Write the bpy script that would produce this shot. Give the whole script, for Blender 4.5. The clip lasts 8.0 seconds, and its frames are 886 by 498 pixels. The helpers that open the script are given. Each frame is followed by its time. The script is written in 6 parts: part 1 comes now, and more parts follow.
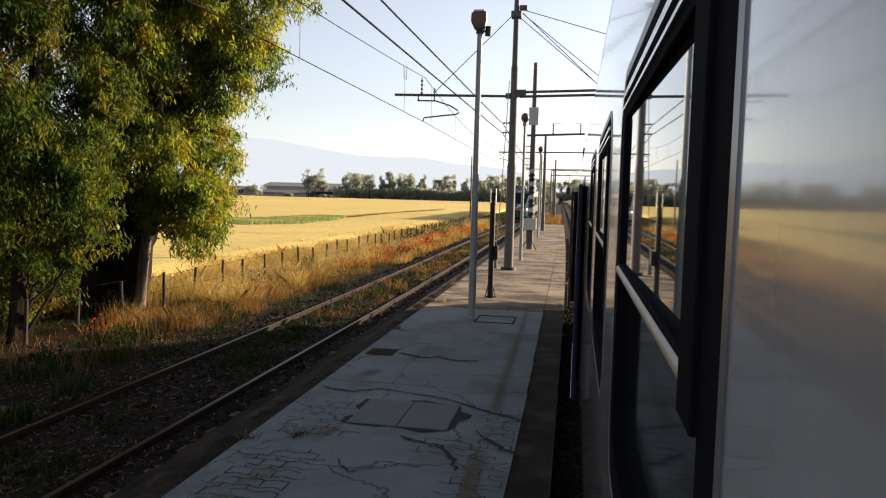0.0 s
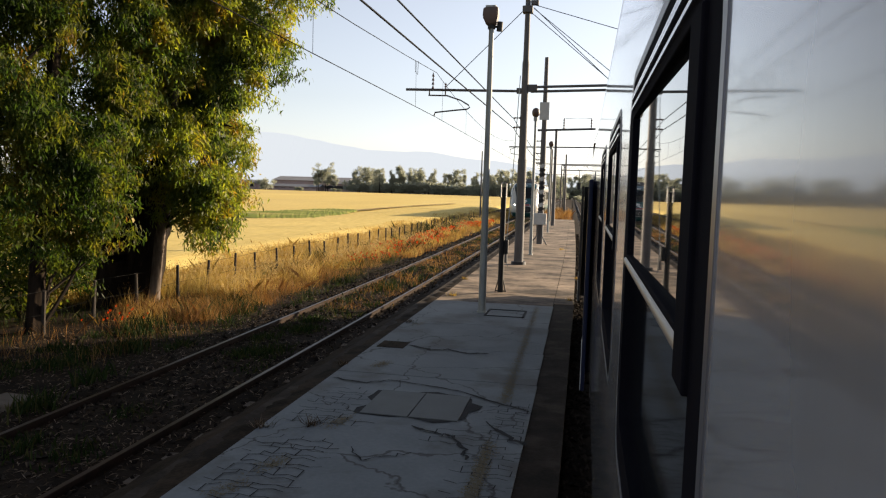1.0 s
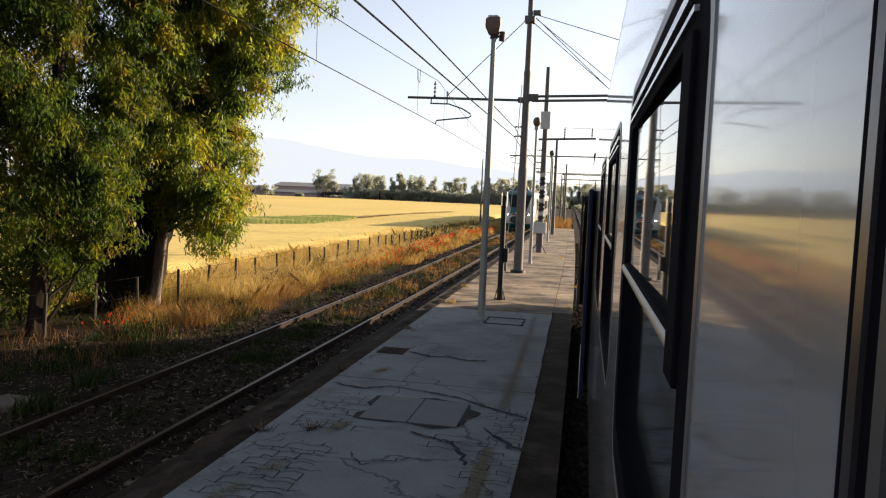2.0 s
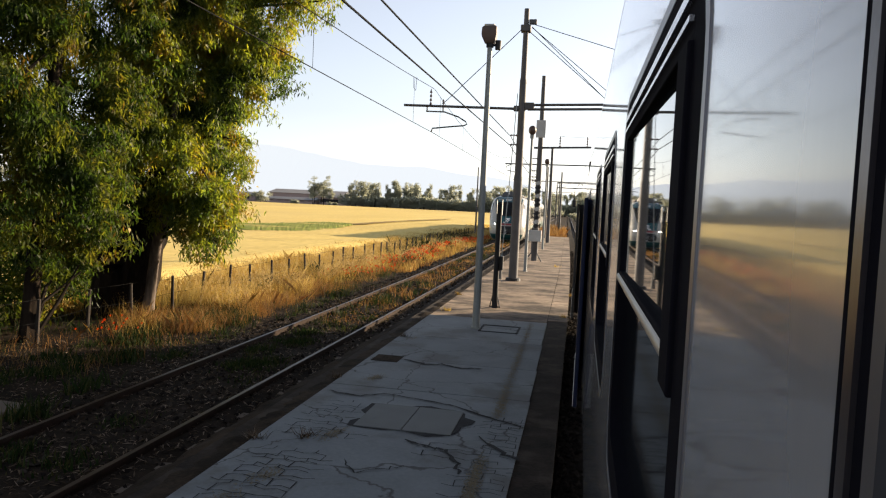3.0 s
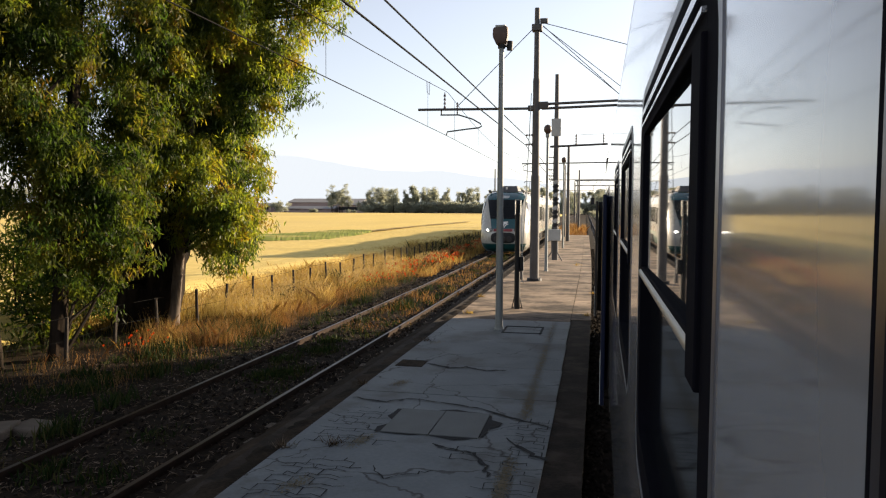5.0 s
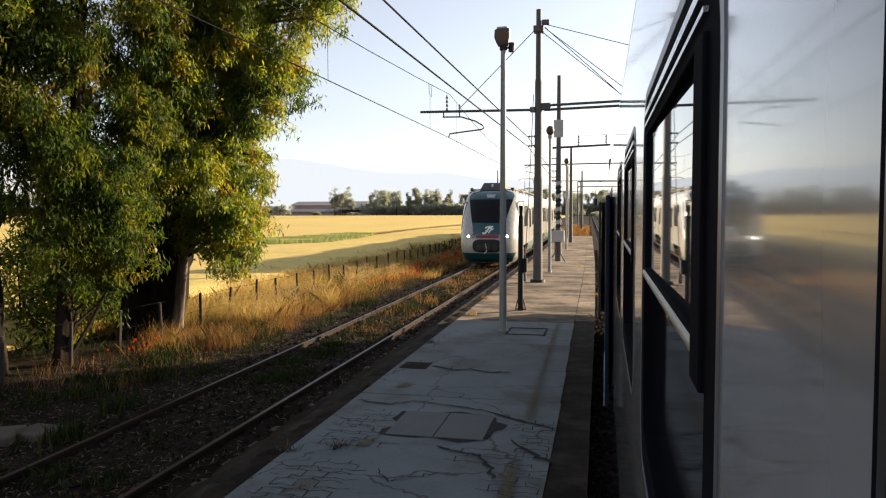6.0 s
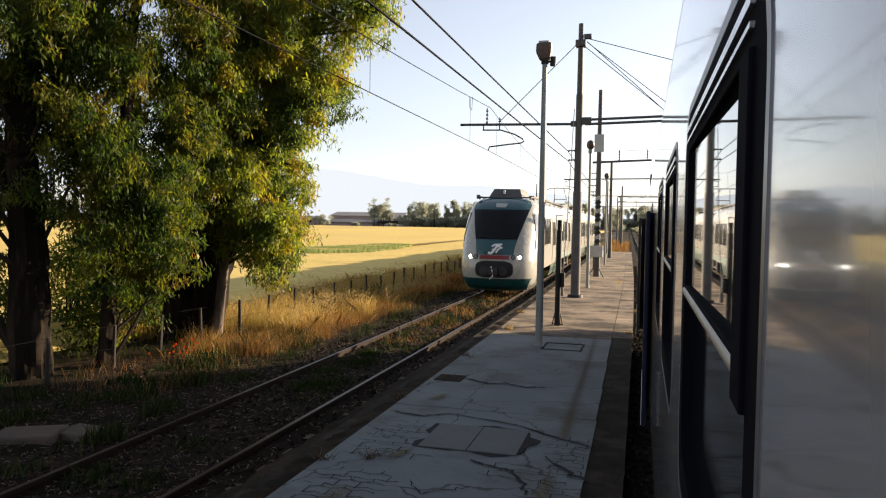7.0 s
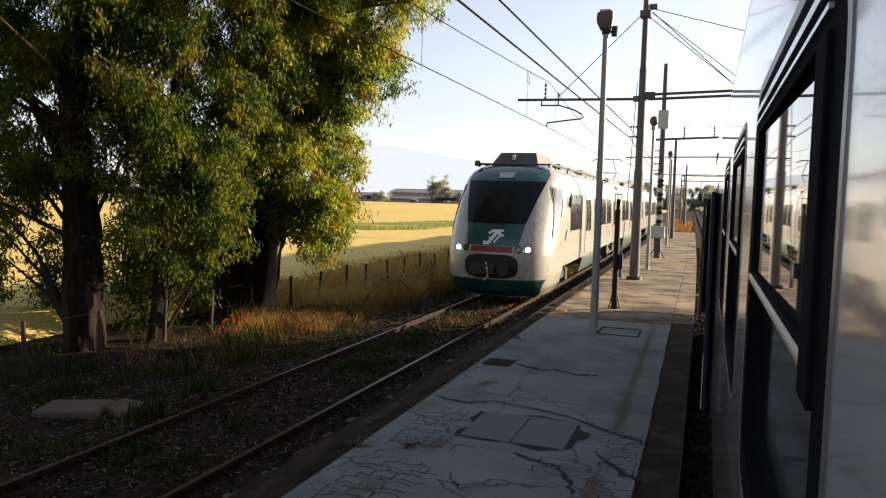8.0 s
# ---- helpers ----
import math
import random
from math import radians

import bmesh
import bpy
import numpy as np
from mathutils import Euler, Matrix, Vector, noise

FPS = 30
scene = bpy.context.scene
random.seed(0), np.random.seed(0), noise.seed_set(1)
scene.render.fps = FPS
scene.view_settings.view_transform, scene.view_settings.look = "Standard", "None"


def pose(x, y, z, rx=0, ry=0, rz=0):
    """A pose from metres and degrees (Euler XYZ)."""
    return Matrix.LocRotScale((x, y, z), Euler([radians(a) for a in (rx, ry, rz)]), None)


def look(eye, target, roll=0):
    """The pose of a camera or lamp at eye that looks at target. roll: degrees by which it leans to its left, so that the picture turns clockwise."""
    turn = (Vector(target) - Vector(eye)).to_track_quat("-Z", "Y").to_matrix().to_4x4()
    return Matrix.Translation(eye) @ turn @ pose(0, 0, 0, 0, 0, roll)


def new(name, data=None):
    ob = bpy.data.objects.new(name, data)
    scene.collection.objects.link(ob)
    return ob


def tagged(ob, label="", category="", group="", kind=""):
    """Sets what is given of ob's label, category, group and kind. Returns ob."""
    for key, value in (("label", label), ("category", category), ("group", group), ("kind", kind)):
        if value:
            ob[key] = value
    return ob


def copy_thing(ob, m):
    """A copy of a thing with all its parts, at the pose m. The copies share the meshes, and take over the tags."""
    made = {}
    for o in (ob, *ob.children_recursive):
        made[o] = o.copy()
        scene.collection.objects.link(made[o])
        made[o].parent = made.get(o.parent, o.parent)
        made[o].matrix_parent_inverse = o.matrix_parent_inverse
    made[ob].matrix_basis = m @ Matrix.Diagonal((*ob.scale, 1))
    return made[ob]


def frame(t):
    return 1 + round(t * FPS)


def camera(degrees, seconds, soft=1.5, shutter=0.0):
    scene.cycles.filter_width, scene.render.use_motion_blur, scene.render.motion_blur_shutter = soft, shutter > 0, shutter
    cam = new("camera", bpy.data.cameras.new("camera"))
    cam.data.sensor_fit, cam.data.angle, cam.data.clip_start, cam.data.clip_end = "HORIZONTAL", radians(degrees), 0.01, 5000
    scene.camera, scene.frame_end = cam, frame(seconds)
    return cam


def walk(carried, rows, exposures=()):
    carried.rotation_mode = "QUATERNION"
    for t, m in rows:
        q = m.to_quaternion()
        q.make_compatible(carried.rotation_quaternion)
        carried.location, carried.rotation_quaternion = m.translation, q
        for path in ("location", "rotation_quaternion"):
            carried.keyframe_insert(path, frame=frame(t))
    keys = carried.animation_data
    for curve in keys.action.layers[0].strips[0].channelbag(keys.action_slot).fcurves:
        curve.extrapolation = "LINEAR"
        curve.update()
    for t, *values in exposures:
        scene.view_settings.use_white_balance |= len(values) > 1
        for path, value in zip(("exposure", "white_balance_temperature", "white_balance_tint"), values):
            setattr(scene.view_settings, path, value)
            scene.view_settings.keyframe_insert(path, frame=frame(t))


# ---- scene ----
cam = camera(62.4, 8.0, soft=1.2)

# t, x, y, z, yaw, pitch, roll of the lens at the coach window
PATH = [
    (0.0, 0.053, 0.31, 2.485, 10.25, -4.15, -1.50),
    (0.5, 0.053, 0.286, 2.485, 10.50, -3.90, -1.70),
    (1.0, 0.053, 0.188, 2.485, 11.03, -4.60, -1.70),
    (1.5, 0.053, 0.11, 2.485, 10.939, -4.197, -2.20),
    (2.8, 0.053, 0.11, 2.485, 11.119, -3.762, -2.556),
    (3.0, 0.053, 0.11, 2.485, 10.681, -3.387, -2.701),
    (3.5, 0.053, 0.11, 2.485, 9.194, -3.338, -1.212),
    (4.0, 0.053, 0.11, 2.485, 12.07, -3.114, -1.759),
    (4.2, 0.053, 0.11, 2.485, 12.217, -3.291, -1.483),
    (5.5, 0.053, 0.11, 2.485, 12.058, -3.107, 0.152),
    (6.0, 0.053, 0.11, 2.485, 12.329, -3.009, 0.148),
    (6.5, 0.053, 0.11, 2.485, 13.88, -2.842, 0.287),
    (7.0, 0.053, 0.11, 2.485, 15.299, -2.059, -0.962),
    (7.5, 0.055, 0.235, 2.467, 18.536, -2.682, -2.904),
    (8.0, 0.051, 0.579, 2.495, 19.885, -3.923, -1.551),
]
walk(cam, [(t, pose(x, y, z, 90 + pitch, roll, yaw)) for t, x, y, z, yaw, pitch, roll in PATH],
     exposures=[(0.0, 1.33), (1.0, 1.28), (1.5, 1.38), (3.0, 1.44), (8.0, 1.44)])

# ---- light: low evening sun from ahead and to the right, clear hazy sky ----
SUN_AZ, SUN_EL = radians(48), radians(14.4)     # azimuth measured from the tracks' direction (+y) to the right
scene.view_settings.exposure = 1.44
world = bpy.data.worlds.new("evening_sky")
world.use_nodes = True
scene.world = world
wn, wl = world.node_tree.nodes, world.node_tree.links
sky = wn.new("ShaderNodeTexSky")
sky.sky_type, sky.sun_disc = "NISHITA", False
sky.sun_elevation, sky.sun_rotation = SUN_EL, SUN_AZ
sky.air_density, sky.dust_density, sky.ozone_density = 1.0, 0.7, 1.0
haze = wn.new("ShaderNodeHueSaturation")
haze.inputs["Saturation"].default_value = 0.45      # humid evening air, nearly white
cool = wn.new("ShaderNodeMix")
cool.data_type, cool.blend_type = "RGBA", "MULTIPLY"
cool.inputs[0].default_value, cool.inputs[7].default_value = 1.0, (0.985, 0.975, 1.04, 1)
wl.new(sky.outputs["Color"], haze.inputs["Color"])
wl.new(haze.outputs["Color"], cool.inputs[6])
wl.new(cool.outputs[2], wn["Background"].inputs["Color"])
wn["Background"].inputs["Strength"].default_value = 0.083
sun_data = bpy.data.lights.new("sun", "SUN")
sun_data.energy, sun_data.angle, sun_data.color = 5.3, radians(0.6), (1.0, 0.80, 0.55)
sun = new("sun", sun_data)
sun.matrix_world = look((60 * math.sin(SUN_AZ) * math.cos(SUN_EL), 60 * math.cos(SUN_AZ) * math.cos(SUN_EL), 60 * math.sin(SUN_EL)), (0, 0, 0))


# ---- materials ----
def mat(name, c1, c2=None, scale=2.0, fine=30.0, rough=0.7, metal=0.0, bump=0.15, stain=None, stain_scale=0.6,
        stain_amount=0.45, random_tint=0.0, coat=0.0, stretch=(1, 1, 1), detail_mix=0.35, gloss=0.5):
    """A surface with two scales of variation, optional stains and relief; object space."""
    m = bpy.data.materials.new(name)
    m.use_nodes = True
    n, l = m.node_tree.nodes, m.node_tree.links
    b = n["Principled BSDF"]
    c2 = c2 or tuple(v * 0.8 for v in c1)
    tc, mp = n.new("ShaderNodeTexCoord"), n.new("ShaderNodeMapping")
    mp.inputs["Scale"].default_value = stretch
    l.new(tc.outputs["Object"], mp.inputs["Vector"])
    big, small = n.new("ShaderNodeTexNoise"), n.new("ShaderNodeTexNoise")
    big.inputs["Scale"].default_value, big.inputs["Detail"].default_value = scale, 5
    small.inputs["Scale"].default_value, small.inputs["Detail"].default_value = fine, 4
    for t in (big, small):
        l.new(mp.outputs["Vector"], t.inputs["Vector"])
    add = n.new("ShaderNodeMix")
    add.data_type = "FLOAT"
    add.inputs[0].default_value = detail_mix
    l.new(big.outputs["Fac"], add.inputs[2]), l.new(small.outputs["Fac"], add.inputs[3])
    ramp = n.new("ShaderNodeValToRGB")
    ramp.color_ramp.elements[0].position, ramp.color_ramp.elements[1].position = 0.34, 0.66
    ramp.color_ramp.elements[0].color, ramp.color_ramp.elements[1].color = (*c2, 1), (*c1, 1)
    l.new(add.outputs[0], ramp.inputs["Fac"])
    colour = ramp.outputs["Color"]
    if stain:
        sn, sr, sm = n.new("ShaderNodeTexNoise"), n.new("ShaderNodeValToRGB"), n.new("ShaderNodeMix")
        sn.inputs["Scale"].default_value, sn.inputs["Detail"].default_value = stain_scale, 7
        sn.inputs["Roughness"].default_value = 0.65
        l.new(mp.outputs["Vector"], sn.inputs["Vector"])
        sr.color_ramp.elements[0].position, sr.color_ramp.elements[1].position = 0.50, 0.62
        sr.color_ramp.elements[1].color = (stain_amount,) * 3 + (1,)
        sr.color_ramp.elements[0].color = (0, 0, 0, 1)
        l.new(sn.outputs["Fac"], sr.inputs["Fac"])
        sm.data_type = "RGBA"
        l.new(sr.outputs["Color"], sm.inputs[0]), l.new(colour, sm.inputs[6])
        sm.inputs[7].default_value = (*stain, 1)
        colour = sm.outputs[2]
    if random_tint:
        info, hsv, mr = n.new("ShaderNodeObjectInfo"), n.new("ShaderNodeHueSaturation"), n.new("ShaderNodeMapRange")
        mr.inputs["To Min"].default_value, mr.inputs["To Max"].default_value = 1 - random_tint, 1 + random_tint
        l.new(info.outputs["Random"], mr.inputs["Value"]), l.new(mr.outputs["Result"], hsv.inputs["Value"])
        l.new(colour, hsv.inputs["Color"])
        colour = hsv.outputs["Color"]
    l.new(colour, b.inputs["Base Color"])
    rr = n.new("ShaderNodeMapRange")
    rr.inputs["To Min"].default_value, rr.inputs["To Max"].default_value = max(rough - 0.08, 0.02), min(rough + 0.08, 1)
    l.new(add.outputs[0], rr.inputs["Value"]), l.new(rr.outputs["Result"], b.inputs["Roughness"])
    b.inputs["Metallic"].default_value, b.inputs["Coat Weight"].default_value = metal, coat
    b.inputs["Coat Roughness"].default_value, b.inputs["Specular IOR Level"].default_value = 0.06, gloss
    if bump:
        bp = n.new("ShaderNodeBump")
        bp.inputs["Strength"].default_value, bp.inputs["Distance"].default_value = bump, 0.02
        l.new(add.outputs[0], bp.inputs["Height"]), l.new(bp.outputs["Normal"], b.inputs["Normal"])
    return m


def leaf_mat(name, colours, rough=0.5, transmit=0.35, bright=1.0, gloss=0.22, clump=0.0):
    """Leaves, stalks and blades: colour varies piece by piece and clump by clump, light passes through in part."""
    m = bpy.data.materials.new(name)
    m.use_nodes = True
    n, l = m.node_tree.nodes, m.node_tree.links
    b, out = n["Principled BSDF"], n["Material Output"]
    geo, ramp = n.new("ShaderNodeNewGeometry"), n.new("ShaderNodeValToRGB")
    els = ramp.color_ramp.elements
    while len(els) < len(colours):
        els.new(0.5)
    for i, c in enumerate(colours):
        els[i].position, els[i].color = i / max(len(colours) - 1, 1), (*c, 1)
    if clump:
        tone, spread, mixed = n.new("ShaderNodeTexNoise"), n.new("ShaderNodeMapRange"), n.new("ShaderNodeMix")
        tone.inputs["Scale"].default_value, tone.inputs["Detail"].default_value = clump, 3
        spread.inputs["From Min"].default_value, spread.inputs["From Max"].default_value = 0.34, 0.66
        mixed.data_type = "FLOAT"
        mixed.inputs[0].default_value = 0.74
        l.new(geo.outputs["Position"], tone.inputs["Vector"])
        l.new(tone.outputs["Fac"], spread.inputs["Value"])
        l.new(geo.outputs["Random Per Island"], mixed.inputs[2]), l.new(spread.outputs["Result"], mixed.inputs[3])
        l.new(mixed.outputs[0], ramp.inputs["Fac"])
    else:
        l.new(geo.outputs["Random Per Island"], ramp.inputs["Fac"])
    l.new(ramp.outputs["Color"], b.inputs["Base Color"])
    b.inputs["Roughness"].default_value, b.inputs["Specular IOR Level"].default_value = rough, gloss
    tr, mx, through_leaf = n.new("ShaderNodeBsdfTranslucent"), n.new("ShaderNodeMixShader"), n.new("ShaderNodeHueSaturation")
    through_leaf.inputs["Value"].default_value, through_leaf.inputs["Saturation"].default_value = bright, 1.1
    l.new(ramp.outputs["Color"], through_leaf.inputs["Color"])
    l.new(through_leaf.outputs["Color"], tr.inputs["Color"])
    mx.inputs[0].default_value = transmit
    l.new(b.outputs[0], mx.inputs[1]), l.new(tr.outputs[0], mx.inputs[2]), l.new(mx.outputs[0], out.inputs["Surface"])
    return m


def glow(name, c, strength):
    m = bpy.data.materials.new(name)
    m.use_nodes = True
    b = m.node_tree.nodes["Principled BSDF"]
    b.inputs["Base Color"].default_value = (*c, 1)
    b.inputs["Emission Color"].default_value, b.inputs["Emission Strength"].default_value = (*c, 1), strength
    return m


def dark_glass(name, c=(0.012, 0.014, 0.016), rough=0.03, ior=1.55, coat=0.6):
    m = bpy.data.materials.new(name)
    m.use_nodes = True
    b = m.node_tree.nodes["Principled BSDF"]
    b.inputs["Base Color"].default_value, b.inputs["Roughness"].default_value = (*c, 1), rough
    b.inputs["IOR"].default_value, b.inputs["Coat Weight"].default_value = ior, coat
    b.inputs["Coat Roughness"].default_value = 0.02
    return m


def paving_mat():
    """Old cement paving, dirty and cracked."""
    m = mat("cracked_cement", (0.156, 0.172, 0.180), (0.106, 0.118, 0.125), scale=1.3, fine=22, rough=0.85, bump=0.25,
            stain=(0.065, 0.06, 0.052), stain_scale=0.7, stain_amount=0.6, random_tint=0.08)
    n, l = m.node_tree.nodes, m.node_tree.links
    b = n["Principled BSDF"]
    old = b.inputs["Base Color"].links[0].from_socket
    geo, warp, vor = n.new("ShaderNodeNewGeometry"), n.new("ShaderNodeTexNoise"), n.new("ShaderNodeTexVoronoi")
    warp.inputs["Scale"].default_value, warp.inputs["Detail"].default_value = 3.0, 6
    va = n.new("ShaderNodeVectorMath")
    va.operation = "MULTIPLY_ADD"
    va.inputs[1].default_value = (0.55, 0.55, 0)
    l.new(geo.outputs["Position"], warp.inputs["Vector"])
    l.new(warp.outputs["Color"], va.inputs[0]), l.new(geo.outputs["Position"], va.inputs[2])
    vor.feature = "DISTANCE_TO_EDGE"
    vor.inputs["Scale"].default_value = 0.55
    l.new(va.outputs[0], vor.inputs["Vector"])
    cr = n.new("ShaderNodeValToRGB")
    cr.color_ramp.elements[0].position, cr.color_ramp.elements[1].position = 0.002, 0.007
    l.new(vor.outputs["Distance"], cr.inputs["Fac"])
    mx = n.new("ShaderNodeMix")
    mx.data_type = "RGBA"
    l.new(cr.outputs["Color"], mx.inputs[0])
    mx.inputs[6].default_value = (0.04, 0.04, 0.039, 1)
    l.new(old, mx.inputs[7]), l.new(mx.outputs[2], b.inputs["Base Color"])
    return m


M = {
    "soil": mat("dry_soil", (0.036, 0.025, 0.016), (0.014, 0.010, 0.007), scale=0.8, fine=14, rough=0.95, bump=0.5,
                stain=(0.055, 0.039, 0.023), stain_scale=0.25, gloss=0.05),
    "dirt": mat("dark_dirt", (0.050, 0.036, 0.025), (0.014, 0.011, 0.008), scale=2.2, fine=26, rough=0.95, bump=0.9,
                stain=(0.012, 0.010, 0.008), stain_scale=1.6, stain_amount=0.8, gloss=0.05),
    "ballast": mat("ballast_bed", (0.030, 0.022, 0.016), (0.010, 0.008, 0.006), scale=4, fine=34, rough=0.95, bump=0.9,
                   stain=(0.008, 0.007, 0.006), stain_scale=1.2, stain_amount=0.7, gloss=0.05),
    "stone": leaf_mat("ballast_stones", [(0.010, 0.008, 0.007), (0.020, 0.016, 0.013), (0.045, 0.036, 0.029)], 0.9, 0.0, 1.0, 0.05),
    "litter": leaf_mat("dead_leaf", [(0.022, 0.014, 0.008), (0.04, 0.026, 0.015), (0.07, 0.047, 0.028), (0.13, 0.095, 0.065), (0.26, 0.20, 0.15)], 0.7, 0.2, 1.0, 0.08),
    "paving": paving_mat(),
    # worn and stained; shadow bands across the platform are mixed into the stain
    "slab_warm": mat("worn_shadowed_concrete", (0.31, 0.235, 0.172), (0.040, 0.030, 0.023), scale=1.1, fine=9, rough=0.92, bump=0.4,
                     stain=(0.030, 0.022, 0.017), stain_scale=1.2, stain_amount=0.85, random_tint=0.15, stretch=(0.55, 0.95, 1), gloss=0.2, detail_mix=0.35),
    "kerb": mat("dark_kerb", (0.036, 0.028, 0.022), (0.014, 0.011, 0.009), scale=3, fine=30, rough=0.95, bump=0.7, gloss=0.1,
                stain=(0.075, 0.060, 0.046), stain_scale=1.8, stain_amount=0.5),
    "tar": mat("tar_patch", (0.036, 0.037, 0.039), (0.018, 0.018, 0.019), scale=5, fine=60, rough=0.9, bump=0.4, gloss=0.15),
    "cover": mat("steel_cover", (0.090, 0.098, 0.099), (0.062, 0.068, 0.069), scale=3, fine=60, rough=0.7, metal=0.1, bump=0.15),
    "yellow": mat("faded_yellow", (0.140, 0.108, 0.055), (0.108, 0.094, 0.066), scale=6, fine=40, rough=0.85),
    "rust": mat("rusty_steel", (0.030, 0.016, 0.010), (0.012, 0.007, 0.005), scale=6, fine=60, rough=0.85, bump=0.3, gloss=0.15),
    "railtop": mat("worn_rail_head", (0.058, 0.040, 0.031), (0.022, 0.013, 0.009), scale=2, fine=50, rough=0.40, metal=0.0, gloss=0.14, bump=0.05, stretch=(1, 0.2, 1)),
    "sleeper": mat("old_sleeper", (0.10, 0.075, 0.055), (0.05, 0.04, 0.03), scale=4, fine=40, rough=0.95, bump=0.4, stretch=(0.3, 1, 1)),
    "pole": mat("grey_painted_steel", (0.27, 0.285, 0.275), (0.20, 0.21, 0.205), scale=2, fine=30, rough=0.6, metal=0.2, bump=0.08),
    "mast": mat("weathered_mast_steel", (0.105, 0.10, 0.10), (0.07, 0.067, 0.067), scale=2.5, fine=30, rough=0.7, metal=0.3, bump=0.1),
    "black": mat("black_paint", (0.022, 0.022, 0.024), (0.012, 0.012, 0.013), scale=3, fine=30, rough=0.6, bump=0.05, gloss=0.25),
    "white": mat("white_paint", (0.78, 0.77, 0.74), (0.62, 0.61, 0.58), scale=3, fine=30, rough=0.55, bump=0.05),
    "wire": mat("copper_wire", (0.010, 0.010, 0.010), (0.007, 0.007, 0.007), rough=0.8, bump=0, gloss=0.03),
    "insul": mat("brown_insulator", (0.10, 0.06, 0.05), (0.06, 0.04, 0.035), rough=0.3, bump=0),
    "greybox": mat("grey_cabinet", (0.44, 0.44, 0.42), (0.33, 0.33, 0.31), scale=3, fine=30, rough=0.6, bump=0.05),
    "brownlamp": mat("brown_lamp_housing", (0.09, 0.045, 0.03), (0.05, 0.03, 0.022), scale=6, fine=40, rough=0.5, bump=0.05),
    "lens": dark_glass("lamp_lens", (0.10, 0.09, 0.08), 0.15),
    "coach": mat("coach_enamel", (0.27, 0.272, 0.29), (0.23, 0.233, 0.25), scale=1.1, fine=18, rough=0.16, bump=0.012, coat=0.9,
                 stain=(0.18, 0.18, 0.187), stain_scale=2.2, stain_amount=0.38, stretch=(1, 1, 0.10)),
    "coach_roof": mat("coach_roof_grey", (0.55, 0.56, 0.58), (0.42, 0.43, 0.45), scale=1.4, fine=18, rough=0.3, bump=0.03,
                      stain=(0.22, 0.21, 0.20), stain_scale=2.5, stain_amount=0.6, stretch=(1, 3, 0.2)),
    "rubber": mat("black_rubber", (0.008, 0.008, 0.012), (0.005, 0.005, 0.008), scale=4, fine=40, rough=0.85, bump=0.03, gloss=0.02),
    "alu": mat("brushed_aluminium", (0.16, 0.15, 0.165), (0.11, 0.10, 0.115), scale=3, fine=60, rough=0.32, metal=0.85, bump=0.03),
    "trim": mat("grey_trim", (0.10, 0.10, 0.11), (0.07, 0.07, 0.08), scale=3, fine=60, rough=0.5, metal=0.3, bump=0.02),
    "frame_grey": mat("dull_grey_metal", (0.17, 0.17, 0.19), (0.12, 0.12, 0.135), scale=3, fine=40, rough=0.35, metal=0.4, bump=0.02),
    "bead": mat("bright_aluminium", (0.62, 0.61, 0.63), (0.45, 0.44, 0.46), scale=3, fine=60, rough=0.2, metal=0.8, bump=0.03),
    "bar": mat("cream_handle_bar", (0.26, 0.235, 0.20), (0.21, 0.19, 0.165), scale=3, fine=40, rough=0.4, bump=0.02),
    "glass": dark_glass("coach_window_glass", (0.02, 0.022, 0.024), 0.02),
    "dimglass": dark_glass("dull_lower_glass", (0.010, 0.011, 0.012), 0.06, 1.28, 0.0),
    "seat": mat("interior_trim", (0.10, 0.10, 0.12), (0.07, 0.07, 0.085), rough=0.8),
    "blue": mat("blue_door_paint", (0.005, 0.009, 0.034), (0.004, 0.007, 0.025), scale=2, fine=30, rough=0.55, bump=0.02, gloss=0.2),
    "under": mat("underframe_grime", (0.05, 0.045, 0.042), (0.025, 0.023, 0.022), scale=3, fine=25, rough=0.9, bump=0.2),
    "mwhite": mat("white_train_enamel", (0.38, 0.37, 0.335), (0.30, 0.29, 0.255), scale=0.8, fine=12, rough=0.28, bump=0.01, coat=0.5,
                  stain=(0.33, 0.31, 0.27), stain_scale=0.8, stain_amount=0.35, stretch=(1, 0.6, 0.4)),
    "teal": mat("teal_enamel", (0.005, 0.062, 0.070), (0.004, 0.05, 0.058), scale=1, fine=14, rough=0.25, bump=0.01, coat=0.6),
    "deepteal": mat("deep_teal_enamel", (0.005, 0.05, 0.05), (0.004, 0.04, 0.04), scale=1, fine=14, rough=0.3, bump=0.01, coat=0.5),
    "paleteal": mat("pale_green_enamel", (0.27, 0.37, 0.335), (0.23, 0.32, 0.29), scale=1, fine=14, rough=0.3, bump=0.01, coat=0.5),
    "red": mat("red_enamel", (0.22, 0.022, 0.026), (0.17, 0.017, 0.02), scale=2, fine=20, rough=0.35, bump=0.01),
    "screen": dark_glass("cab_windscreen_glass", (0.006, 0.007, 0.008), 0.12, 1.3, 0.0),
    "headlight": glow("headlight_glow", (1.0, 0.93, 0.80), 8.0),
    "wheat": mat("ripe_wheat", (0.67, 0.515, 0.175), (0.47, 0.345, 0.10), scale=0.05, fine=3.2, rough=0.95, bump=0.6,
                 stain=(0.46, 0.34, 0.13), stain_scale=0.02, stain_amount=0.5, stretch=(1, 0.35, 1), detail_mix=0.6, gloss=0.1),
